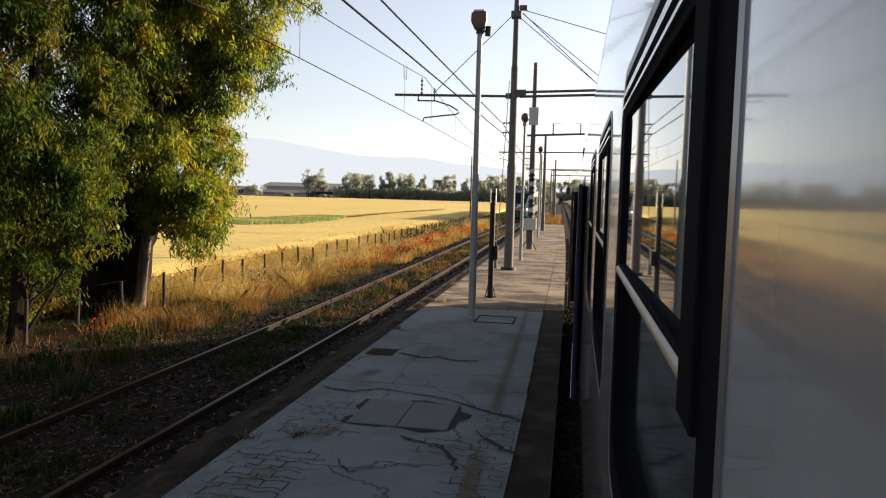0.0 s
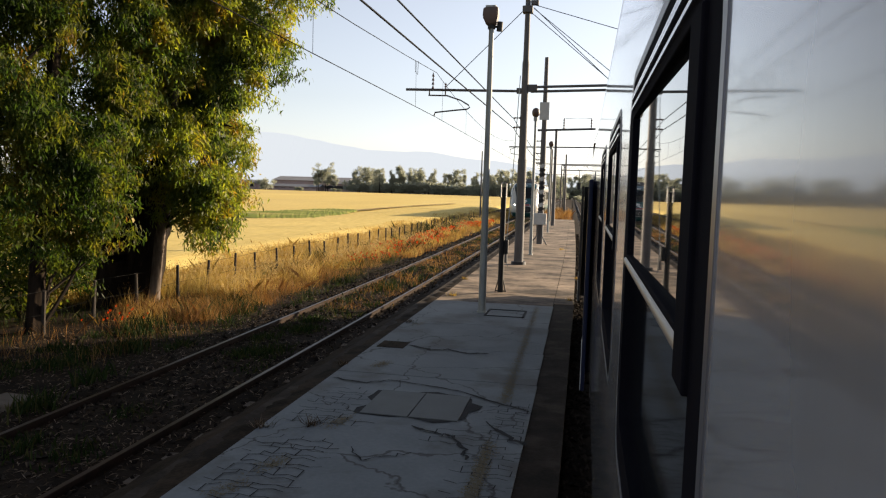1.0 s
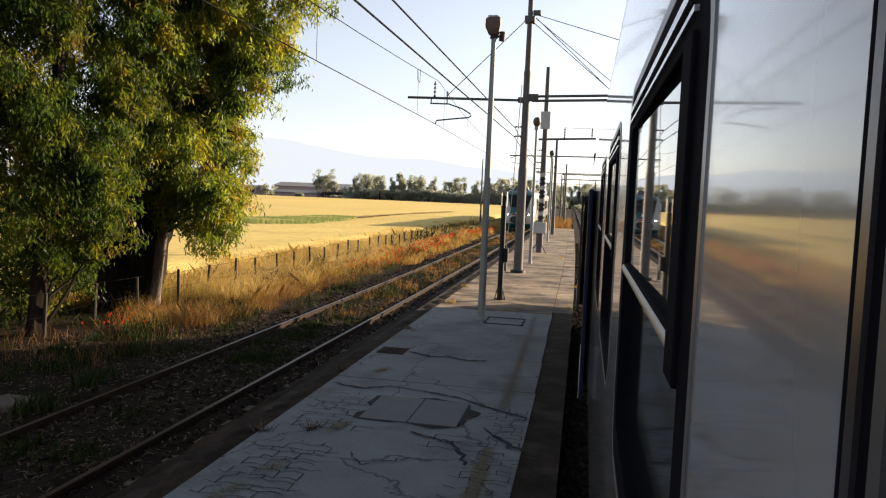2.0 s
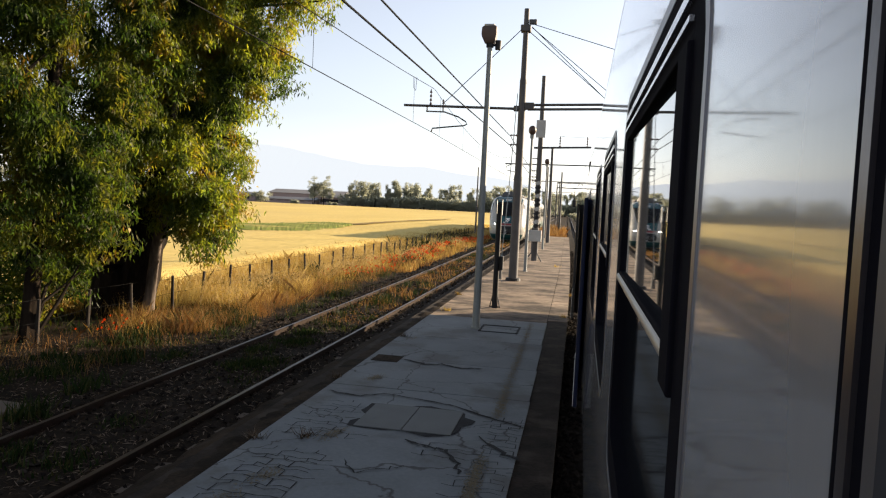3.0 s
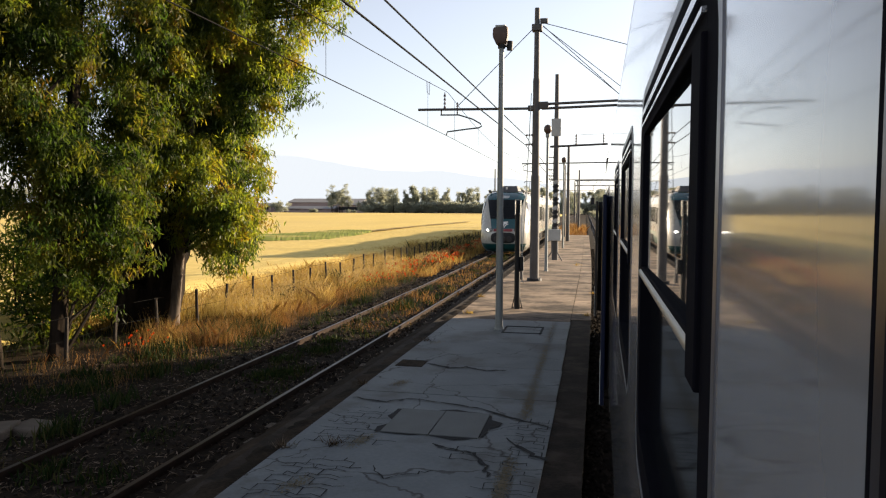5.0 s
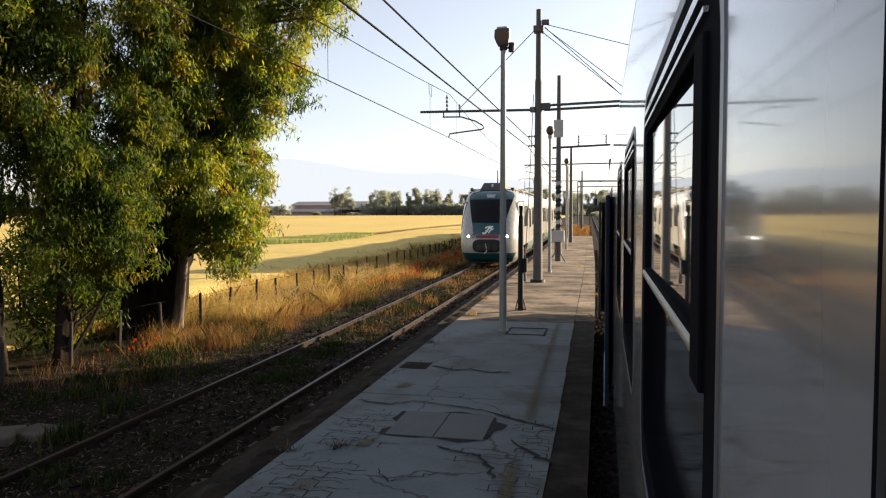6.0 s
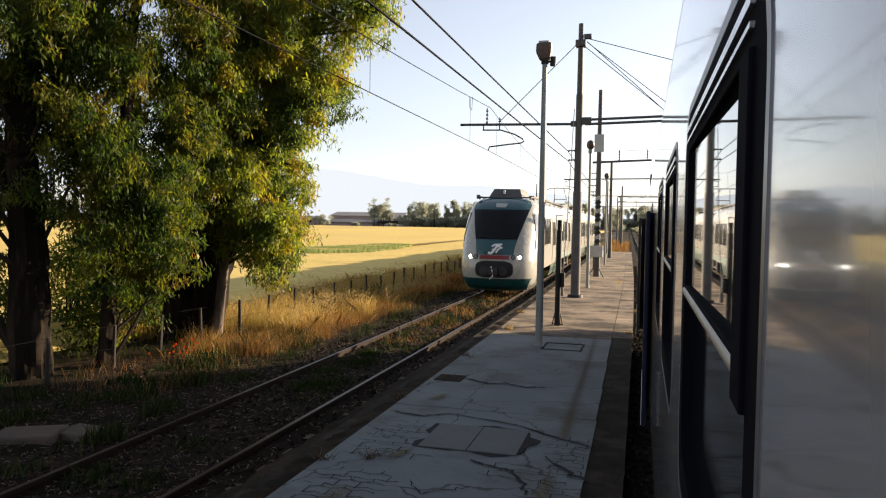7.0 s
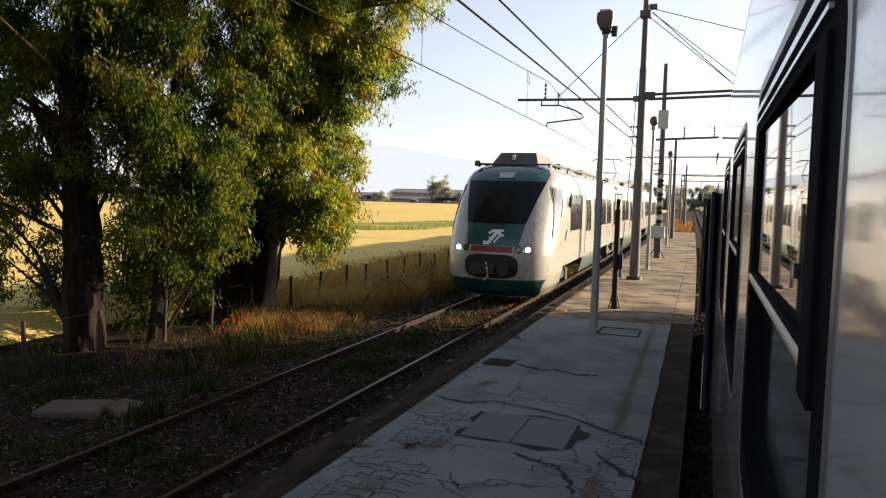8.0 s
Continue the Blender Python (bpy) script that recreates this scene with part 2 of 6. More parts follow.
    "bare": mat("trodden_stubble", (0.36, 0.26, 0.11), (0.24, 0.17, 0.075), scale=0.3, fine=3, rough=0.95, bump=0.4, gloss=0.05),
    "crop": mat("green_crop", (0.21, 0.235, 0.05), (0.13, 0.16, 0.034), scale=0.35, fine=3, rough=0.95, bump=0.5, gloss=0.05,
                stain=(0.42, 0.33, 0.11), stain_scale=0.25, stain_amount=0.6),
    "straw": leaf_mat("dry_grass", [(0.14, 0.11, 0.032), (0.27, 0.165, 0.048), (0.38, 0.26, 0.08), (0.50, 0.38, 0.14), (0.34, 0.18, 0.05)], 0.7, 0.45, 1.3, 0.15, 0.9),
    "oat": leaf_mat("pale_oat_heads", [(0.28, 0.20, 0.085), (0.40, 0.30, 0.14), (0.33, 0.22, 0.09)], 0.7, 0.45, 1.3),
    "rustgrass": leaf_mat("russet_grass", [(0.085, 0.052, 0.024), (0.18, 0.095, 0.038), (0.265, 0.150, 0.056), (0.34, 0.23, 0.095)], 0.7, 0.45, 1.3, 0.15, 1.0),
    "weed": leaf_mat("green_weed", [(0.010, 0.022, 0.006), (0.017, 0.032, 0.008), (0.030, 0.044, 0.012), (0.070, 0.060, 0.022)], 0.6, 0.3, 1.1, 0.08),
    "poppy": leaf_mat("poppy_petals", [(0.38, 0.04, 0.012), (0.50, 0.085, 0.02)], 0.6, 0.4),
    "leaf": leaf_mat("eucalyptus_leaf", [(0.012, 0.020, 0.005), (0.026, 0.042, 0.009), (0.050, 0.072, 0.014), (0.084, 0.106, 0.018), (0.125, 0.140, 0.020), (0.158, 0.158, 0.022), (0.170, 0.130, 0.022), (0.150, 0.072, 0.022)], 0.5, 0.5, 2.7, 0.3, 1.3),
    # far foliage paled and greyed: the haze of distance is in these colours
    "hazeleaf": leaf_mat("hazed_foliage", [(0.20, 0.215, 0.165), (0.25, 0.262, 0.205), (0.295, 0.30, 0.235), (0.33, 0.325, 0.255)], 0.7, 0.5, 1.7),
    # shaded copy of the eucalyptus leaf: shade is painted into its colours
    "shadeleaf": leaf_mat("shaded_eucalyptus_leaf", [(0.010, 0.018, 0.004), (0.015, 0.028, 0.006), (0.025, 0.042, 0.008), (0.042, 0.058, 0.010), (0.070, 0.078, 0.012), (0.088, 0.080, 0.014), (0.080, 0.042, 0.013)], 0.5, 0.5, 2.6, 0.16, 1.2),
    # bark kept very dark: the trunk's shade is in this colour
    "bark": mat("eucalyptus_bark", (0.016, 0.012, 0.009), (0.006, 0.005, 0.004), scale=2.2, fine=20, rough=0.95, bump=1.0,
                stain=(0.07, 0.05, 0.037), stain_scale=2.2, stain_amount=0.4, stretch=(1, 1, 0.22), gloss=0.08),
    "palebark": mat("pale_sunlit_bark", (0.22, 0.18, 0.145), (0.07, 0.052, 0.04), scale=2.5, fine=16, rough=0.85, bump=0.6,
                    stain=(0.035, 0.025, 0.02), stain_scale=1.5, stain_amount=0.95, stretch=(1, 1, 0.3), gloss=0.15),
    "post": mat("weathered_wood_post", (0.036, 0.027, 0.020), (0.018, 0.014, 0.011), scale=5, fine=50, rough=0.95, bump=0.4, stretch=(1, 1, 0.2)),
    "roofred": mat("far_shed_wall", (0.42, 0.31, 0.28), (0.35, 0.26, 0.235), scale=0.1, fine=2, rough=0.9),
    "shedroof": mat("far_shed_roof", (0.22, 0.215, 0.215), (0.18, 0.175, 0.175), scale=0.1, fine=2, rough=0.8),
    "limb": mat("grey_branch", (0.042, 0.032, 0.024), (0.018, 0.014, 0.011), rough=0.9, gloss=0.1),
}


# ---- mesh helpers ----
def box(bm, x0, x1, y0, y1, z0, z1, bevel=0.0):
    v = bmesh.ops.create_cube(bm, size=1.0, matrix=Matrix.LocRotScale(((x0 + x1) / 2, (y0 + y1) / 2, (z0 + z1) / 2), None, (x1 - x0, y1 - y0, z1 - z0)))["verts"]
    if bevel:
        bmesh.ops.bevel(bm, geom=list({e for a in v for e in a.link_edges}), offset=bevel, segments=2, affect="EDGES", profile=0.5)
    return v


def rod(bm, a, b, r0, r1=None, n=10, caps=True):
    """A tapered rod from a to b."""
    a, b = Vector(a), Vector(b)
    r1 = r0 if r1 is None else r1
    d = b - a
    m = Matrix.Translation((a + b) / 2) @ d.to_track_quat("Z", "Y").to_matrix().to_4x4()
    bmesh.ops.create_cone(bm, cap_ends=caps, segments=n, radius1=r0, radius2=r1, depth=d.length, matrix=m)


def tube(bm, pts, r, n=6):
    """A bent round rod through the points, r a number or one number a point."""
    pts = [Vector(p) for p in pts]
    rings = []
    for i, p in enumerate(pts):
        d = (pts[min(i + 1, len(pts) - 1)] - pts[max(i - 1, 0)]).normalized()
        q = d.to_track_quat("Z", "Y")
        rr = r[i] if isinstance(r, (list, tuple)) else r
        rings.append([bm.verts.new(p + q @ Vector((rr * math.cos(k * math.tau / n), rr * math.sin(k * math.tau / n), 0))) for k in range(n)])
    for a, b in zip(rings, rings[1:]):
        for k in range(n):
            bm.faces.new((a[k], a[(k + 1) % n], b[(k + 1) % n], b[k]))
    bm.faces.new(rings[0][::-1]), bm.faces.new(rings[-1])


def part(name, bm, material, parent=None, label="", smooth=False):
    """Links a bmesh as one mesh object, under a thing or part if given."""
    bmesh.ops.recalc_face_normals(bm, faces=bm.faces)
    me = bpy.data.meshes.new(name)
    bm.to_mesh(me)
    bm.free()
    me.materials.append(M[material] if isinstance(material, str) else material)
    if smooth:
        me.shade_smooth()
        me.set_sharp_from_angle(angle=radians(35))
    ob = new(name, me)
    if parent is not None:
        ob.parent = parent
    if label:
        ob["label"] = label
    return ob


def soup(name, verts, faces, material, parent=None):
    """One mesh out of many loose small faces."""
    me = bpy.data.meshes.new(name)
    me.from_pydata(verts, [], faces)
    me.materials.append(M[material])
    ob = new(name, me)
    if parent is not None:
        ob.parent = parent
    return ob


def base(name, label, category, m=None, group="", kind=""):
    ob = new(name)
    ob.empty_display_size = 0.2
    if m is not None:
        ob.matrix_basis = m
    return tagged(ob, label, category, group, kind)


def bend(y):
    """The tracks swing gently to the left with distance."""
    if y <= 0:
        return 0.0
    return -0.0002 * y * y if y < 45 else -0.405 - 0.018 * (y - 45)


RAIL = -0.2            # rail heads; the platform's top is 0
GROUND = -0.42
LEFT_AXIS, OWN_AXIS = -5.10, 1.60


# ---- ground, field, platform, tracks ----
def strip(bm, x0, x1, ys, z0, z1):
    """A long slab that follows the bend; x0, x1 beside the straight line."""
    rows = []
    for y in ys:
        b = bend(y)
        rows.append([bm.verts.new((x + b, y, z)) for x, z in ((x0, z0), (x1, z0), (x1, z1), (x0, z1))])
    for a, b in zip(rows, rows[1:]):
        for k in range(4):
            bm.faces.new((a[k], a[(k + 1) % 4], b[(k + 1) % 4], b[k]))
    bm.faces.new(rows[0][::-1]), bm.faces.new(rows[-1])


def build_ground():
    bm = bmesh.new()
    box(bm, -4000, 4000, -4000, 4000, GROUND - 0.5, GROUND)
    tagged(part("ground", bm, "soil"), "dry brown soil of the plain", "ground", kind="structure")
    # ripe wheat, a standing crop with an uneven top
    bm = bmesh.new()
    xs = [-11.8, -12.6, -14, -17, -22, -30, -45, -70, -110, -170, -260, -400, -620]
    ys = [-60, -30, -10, 0, 5, 10, 15, 20, 26, 33, 41, 50, 60, 72, 86, 102, 120, 142, 168, 200, 240, 290, 345, 372]
    grid = []
    for y in ys:
        row = []
        for i, x in enumerate(xs):
            h = 0.38 + 0.10 * noise.noise((x * 0.15, y * 0.15, 0)) if i else 0.05
            row.append(bm.verts.new((x + bend(min(y, 200)) * (1 if i < 4 else 0.3), y, GROUND + h)))
        grid.append(row)
    for a, b in zip(grid, grid[1:]):
        for k in range(len(xs) - 1):
            bm.faces.new((a[k], a[k + 1], b[k + 1], b[k]))
    tagged(part("wheat_field", bm, "wheat", smooth=True), "ripe golden wheat field lit by low sun", "field", kind="structure")
    # a green strip that crosses the crop
    bm = bmesh.new()
    rg = random.Random(44)
    near = [(-36, 42), (-30, 47.5), (-24.5, 52.3), (-22.9, 53.5), (-21.4, 55.8), (-21.55, 61.8), (-22.6, 69.0), (-23.6, 74.5)]
    far = [(-44, 52), (-36, 58.5), (-30.5, 65.0), (-30.0, 70.0), (-29.6, 77.0), (-28.6, 81.0), (-26.6, 79.5), (-24.2, 77.0)]
    rows = []
    for (n0, n1), (f0, f1) in zip(zip(near, near[1:]), zip(far, far[1:])):
        for k in range(14):
            f = k / 14
            p, q = Vector(n0).lerp(Vector(n1), f), Vector(f0).lerp(Vector(f1), f)
            d = (q - p).normalized()
            p, q = p + d * rg.uniform(-0.7, 0.5), q + d * rg.uniform(-0.9, 1.1)
            rows.append([bm.verts.new((*p.lerp(q, g / 5), GROUND + 0.50 + (rg.uniform(0.0, 0.025) if g in (1, 2, 3, 4) else -0.10))) for g in range(6)])
    for a, b in zip(rows, rows[1:]):
        for k in range(5):
            bm.faces.new((a[k], a[k + 1], b[k + 1], b[k]))
    tagged(part("green_strip", bm, "crop"), "ragged strip of green crop across the wheat", "crop", kind="structure")
    bm = bmesh.new()
    rows = []
    for k in range(40):
        y = 75 + 62 * k / 39
        xm = -24.1 + 0.25 * math.sin(y * 0.11) - 0.004 * (y - 75)
        w = rg.uniform(0.25, 0.75)
        rows.append((bm.verts.new((xm - w, y, GROUND + 0.52)), bm.verts.new((xm + w, y, GROUND + 0.52))))
    for a, b in zip(rows, rows[1:]):
        bm.faces.new((a[0], a[1], b[1], b[0]))
    tagged(part("field_track", bm, "bare"), "bare brown track through the wheat", "track", kind="structure")


def bed_z(x, y):
    """Height of the littered track bed and verge beside the platform."""
    u = x - LEFT_AXIS
    if u < -1.75:
        h = GROUND + 0.02
    elif u < -1.15:
        h = GROUND + 0.02 + (RAIL - 0.105 - GROUND - 0.02) * (u + 1.75) / 0.6
    elif u < 0.95:
        h = RAIL - 0.088 - 0.017 * (abs(u) / 0.9)
    else:
        h = RAIL - 0.105 - 0.10 * min((u - 0.95) / 0.3, 1)
    rough = 0.014 if abs(u) < 1.1 else 0.03
    return h + rough * noise.noise((x * 2.6, y * 2.6, 1.0)) + 0.5 * rough * noise.noise((x * 8.0, y * 8.0, 2.0))


def build_verge():
    """The uneven bed of dirt and old ballast that nearly buries the left track."""
    bm = bmesh.new()
    xs = [-10.6 + 0.16 * k for k in range(24)] + [-6.85 + 0.09 * k for k in range(34)]
    rows, y = [], -4.0
    while y < 130:
        rows.append([bm.verts.new((x + bend(y), y, bed_z(x, y))) for x in xs])
        y += 0.10 if y < 14 else 0.2 if y < 30 else 1.0 if y < 60 else 5
    for a, b in zip(rows, rows[1:]):
        for k in range(len(xs) - 1):
            bm.faces.new((a[k], a[k + 1], b[k + 1], b[k]))
    tagged(part("track_bed", bm, "ballast", smooth=True), "dark dirt and old ballast round the rails", "track bed", kind="structure")


def build_track(axis, name, y0, y1):
    t = base(name, "rusty single track with weeds between its rails" if axis < 0 else "rusty track under the standing coach", "railway track", kind="structure")
    ys = [y0] + [y for y in range(int(y0) + 5, int(y1), 5)] + [y1]
    bm = bmesh.new()
    strip(bm, axis - (1.1 if axis < 0 else 1.7), axis + (1.1 if axis < 0 else 1.7), ys, GROUND - 0.1, RAIL - 0.14)
    part("ballast_bed", bm, "ballast", t)
    for s in (-0.7525, 0.7525):
        bm = bmesh.new()
        strip(bm, axis + s - 0.035, axis + s + 0.035, ys, RAIL - 0.045, RAIL - 0.004)
        strip(bm, axis + s - 0.011, axis + s + 0.011, ys, RAIL - 0.13, RAIL - 0.045)
        strip(bm, axis + s - 0.065, axis + s + 0.065, ys, RAIL - 0.15, RAIL - 0.125)
        r = part("rail", bm, "rust", t)
        bm = bmesh.new()
        strip(bm, axis + s - 0.026, axis + s + 0.026, ys, RAIL - 0.006, RAIL)
        part("rail_head", bm, "railtop", r, "worn shiny running surface")
    rng = random.Random(5)
    bm = bmesh.new()
    box(bm, -1.25, 1.25, -0.11, 0.11, -0.12, 0, 0.015)
    first = part("sleeper", bm, "sleeper", t)
    y, k = y0 + 1, 0
    while y < min(y1, 110):
        o = first if k == 0 else new("sleeper", first.data)
        o.parent = t
        o.location = (axis + bend(y) + rng.uniform(-0.03, 0.03), y, RAIL - 0.13 + rng.uniform(-0.014, 0.010))
        o.rotation_euler = (0, 0, rng.uniform(-0.02, 0.02))
        y += 0.63
        k += 1
    return t


def build_platform():
    p = base("platform", "low island platform of cracked cement and worn slabs", "platform", kind="structure")
    ys = list(range(-40, 73, 4))
    bm = bmesh.new()
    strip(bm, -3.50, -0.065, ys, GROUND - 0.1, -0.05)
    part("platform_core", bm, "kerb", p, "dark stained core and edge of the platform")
    # cement paving near, worn slabs further on
    joints = [-40, -30, -22, -15, -9, -4.2, 0.6, 5.2, 9.55, 11.4, 13.6, 16.35]
    rng = random.Random(2)
    for a, b in zip(joints, joints[1:]):
        bm = bmesh.new()
        dz = rng.uniform(-0.006, 0.004)
        strip(bm, -3.14, -0.36 - 0.008 * max(b, 0), [a + 0.008, (a + b) / 2, b - 0.008], -0.06, dz)
        part("paving_slab", bm, "paving", p)
    slabs = [(16.35, 18.3, "slab_warm"), (18.3, 19.7, "slab_warm"), (19.7, 21.6, "slab_warm"), (21.6, 22.9, "slab_warm"), (22.9, 24.6, "slab_warm"),
             (24.6, 26.9, "slab_warm"), (26.9, 30.2, "slab_warm"), (30.2, 34.0, "slab_warm"), (34.0, 38.2, "slab_warm"), (38.2, 43.0, "slab_warm"),
             (43.0, 48.5, "slab_warm"), (48.5, 54.0, "slab_warm"), (54.0, 60.0, "slab_warm"), (60.0, 66.0, "slab_warm"), (66.0, 72.0, "slab_warm")]
    for y, e, m in slabs:
        bm = bmesh.new()
        n = 14
        rows = []
        for k in range(n + 1):          # ragged cross joints
            x = -3.14 + (2.64 - 0.006) * k / n
            row = []
            for yy, side in ((y, 0), (e, 1)):
                j = 0.10 * noise.noise((x * 1.3, yy * 3.1, 4.0)) if y > 16.4 or side else 0.0
                yy = yy + j + (0.003 if not side else -0.003)
                row.append((x + bend(yy), yy))
            rows.append(row)
        dz = rng.uniform(-0.010, 0.003)
        top = [[bm.verts.new((px, py, dz)) for px, py in r] for r in rows]
        low = [[bm.verts.new((px, py, -0.06)) for px, py in r] for r in rows]
        for k in range(n):
            bm.faces.new((top[k][0], top[k + 1][0], top[k + 1][1], top[k][1]))
            bm.faces.new((low[k][0], low[k + 1][0], top[k + 1][0], top[k][0]))
            bm.faces.new((low[k][1], top[k][1], top[k + 1][1], low[k + 1][1]))
        part("paving_slab", bm, m, p)
    # edge stones, each a metre and a bit
    rng = random.Random(3)
    for side, x0, x1 in (("r", -0.495, -0.06),):
        y = -12.0
        while y < 72:
            near = y < 16
            if side == "r" and near:
                x0b = -0.47
            else:
                x0b = x0
            bm = bmesh.new()
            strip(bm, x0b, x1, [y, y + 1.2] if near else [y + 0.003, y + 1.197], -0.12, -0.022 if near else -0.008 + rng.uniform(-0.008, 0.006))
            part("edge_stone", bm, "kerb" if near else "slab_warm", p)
            y += 1.2
    # inspection cover: two plates in a frame with tar round it
    bm = bmesh.new()
    pts = []
    for k in range(26):
        a = k * math.tau / 26
        r = 1.0 + 0.10 * math.sin(5 * a + 1) + 0.06 * math.sin(9 * a)
        ca, sa = math.cos(a), math.sin(a)
        q = max(abs(ca), abs(sa))
        pts.append(bm.verts.new((-1.72 + 0.635 * r * ca / q ** 0.8, 8.28 + 0.53 * r * sa / q ** 0.8, 0.0045)))
    bm.faces.new(pts)
    part("tar_surround", bm, "tar", p, "dark tar patched round the covers")
    for x0, x1 in ((-2.30, -1.755), (-1.745, -1.20)):
        bm = bmesh.new()
        box(bm, x0, x1, 7.80, 8.76, -0.03, 0.012, 0.004)
        part("cover_plate", bm, "cover", p, "grey steel inspection cover")
    # tar repairs and cracks filled with tar
    for pts, w in (
        ([(-3.1, 9.15), (-2.6, 9.02), (-2.35, 9.25), (-1.9, 9.12), (-1.4, 9.0), (-1.0, 8.7), (-0.45, 8.35)], 0.022),
        ([(-1.65, 7.5), (-1.4, 7.38), (-1.15, 7.3), (-0.98, 6.95), (-0.93, 6.7)], 0.024),
        ([(-2.60, 11.38), (-2.2, 11.15), (-1.95, 11.3), (-1.6, 11.1), (-1.3, 11.2)], 0.035),
        ([(-2.05, 6.75), (-1.85, 6.42), (-1.62, 6.62), (-1.45, 6.75)], 0.012),
        ([(-0.9, 7.9), (-0.6, 7.4), (-0.42, 7.25)], 0.03)):
        bm = bmesh.new()
        rr = random.Random(int(w * 1000))
        fine = []
        for (xa, ya), (xb, yb) in zip(pts, pts[1:]):
            for k in range(5):
                f = k / 5
                fine.append((xa + (xb - xa) * f + rr.uniform(-0.025, 0.025), ya + (yb - ya) * f + rr.uniform(-0.03, 0.03)))
        fine.append(pts[-1])
        rows = []
        for i, (x, y) in enumerate(fine):
            xa, ya = fine[max(i - 1, 0)]
            xb, yb = fine[min(i + 1, len(fine) - 1)]
            d = Vector((xb - xa, yb - ya)).normalized()
            h = w * rr.uniform(0.3, 1.2) * (0.3 if i in (0, len(fine) - 1) else 1)
            rows.append((bm.verts.new((x - d.y * h, y + d.x * h, 0.0085)), bm.verts.new((x + d.y * h, y - d.x * h, 0.0085))))
        for a, b in zip(rows, rows[1:]):
            bm.faces.new((a[0], a[1], b[1], b[0]))
        part("tar_seam", bm, "tar", p, "crack filled with dark tar")
    bm = bmesh.new()
    strip(bm, -3.05, -2.62, [11.15, 11.62], -0.01, 0.0065)
    part("tar_patch", bm, "dirt", p, "dark brown patch of earth")
    # small drain frame near the lamp post
    bm = bmesh.new()
    for a in ((-1.85, -1.05, 15.42, 15.46), (-1.85, -1.05, 14.62, 14.66), (-1.85, -1.81, 14.62, 15.46), (-1.09, -1.05, 14.62, 15.46)):
        box(bm, *a, -0.01, 0.012)
    part("drain_frame", bm, "tar", p, "dark outline of a small drain cover")
    # faded yellow safety line and blotches, worn to flecks
    rng = random.Random(8)

    def flecks(name, label, centres, sx, sy, n, lo, hi):
        V, Fc = [], []
        for _ in range(n):
            cx, cy = rng.choice(centres)
            x, y = cx + rng.gauss(0, sx), cy + rng.gauss(0, sy)
            st, k = len(V), rng.randint(5, 7)
            for i in range(k):
                q, r = i * math.tau / k, rng.uniform(lo, hi)
                V.append((x + r * math.cos(q), y + 1.4 * r * math.sin(q), 0.0052 + 0.0015 * (_ % 7) / 7))
            Fc.append(tuple(range(st, st + k)))
        soup(name, V, Fc, "yellow", p)["label"] = label

    for y, n in ((4.6, 60), (5.4, 150), (6.0, 190), (6.5, 110), (8.9, 150), (9.5, 70), (10.2, 45), (11.0, 90), (11.8, 110), (12.6, 80), (13.4, 40), (14.3, 90), (15.3, 70)):
        xm = -0.80 - 0.012 * (y - 9)
        flecks("yellow_line", "worn yellow safety line", [(xm, y), (xm + 0.01, y + 0.3), (xm - 0.01, y + 0.55)], 0.035, 0.16, n * 3, 0.003, 0.013)
    for x, y, n in ((-2.72, 10.0, 90), (-2.62, 6.1, 60), (-2.45, 7.4, 70), (-2.75, 5.5, 60), (-2.9, 13.2, 40)):
        flecks("yellow_blotch", "worn blotch of yellow paint", [(x, y), (x + 0.06, y + 0.12)], 0.05, 0.09, n * 3, 0.003, 0.012)


def build_bank():
    """Loose dirt washed against the platform's left edge."""
    bm = bmesh.new()
    xs = [-4.12, -4.0, -3.88, -3.76, -3.64, -3.52, -3.40, -3.30, -3.17, -3.06]
    hs = [-0.40, -0.315, -0.27, -0.22, -0.16, -0.10, -0.055, -0.028, -0.012, -0.02]
    rows = []
    y = -4.0
    while y < 72:
        row = []
        for x, h in zip(xs, hs):
            edge = 0.11 * noise.noise((0, y * 1.4, 2.0)) + 0.05 * noise.noise((0, y * 5.0, 2.0)) if x > -3.25 else 0.0
            row.append(bm.verts.new((x + edge + bend(y), y, h + (0.05 * noise.noise((x * 3, y * 2.2, 0)) + 0.022 * noise.noise((x * 9, y * 9, 3))) * (1 if x < -3.2 else 0.35) - (0.004 if x > -3.16 else 0))))
        rows.append(row)
        y += 0.09 if y < 20 else 0.4
    for a, b in zip(rows, rows[1:]):
        for k in range(len(xs) - 1):
            bm.faces.new((a[k], a[k + 1], b[k + 1], b[k]))
    tagged(part("dirt_bank", bm, "dirt", smooth=True), "dark dirt washed against the platform edge", "dirt bank", kind="structure")


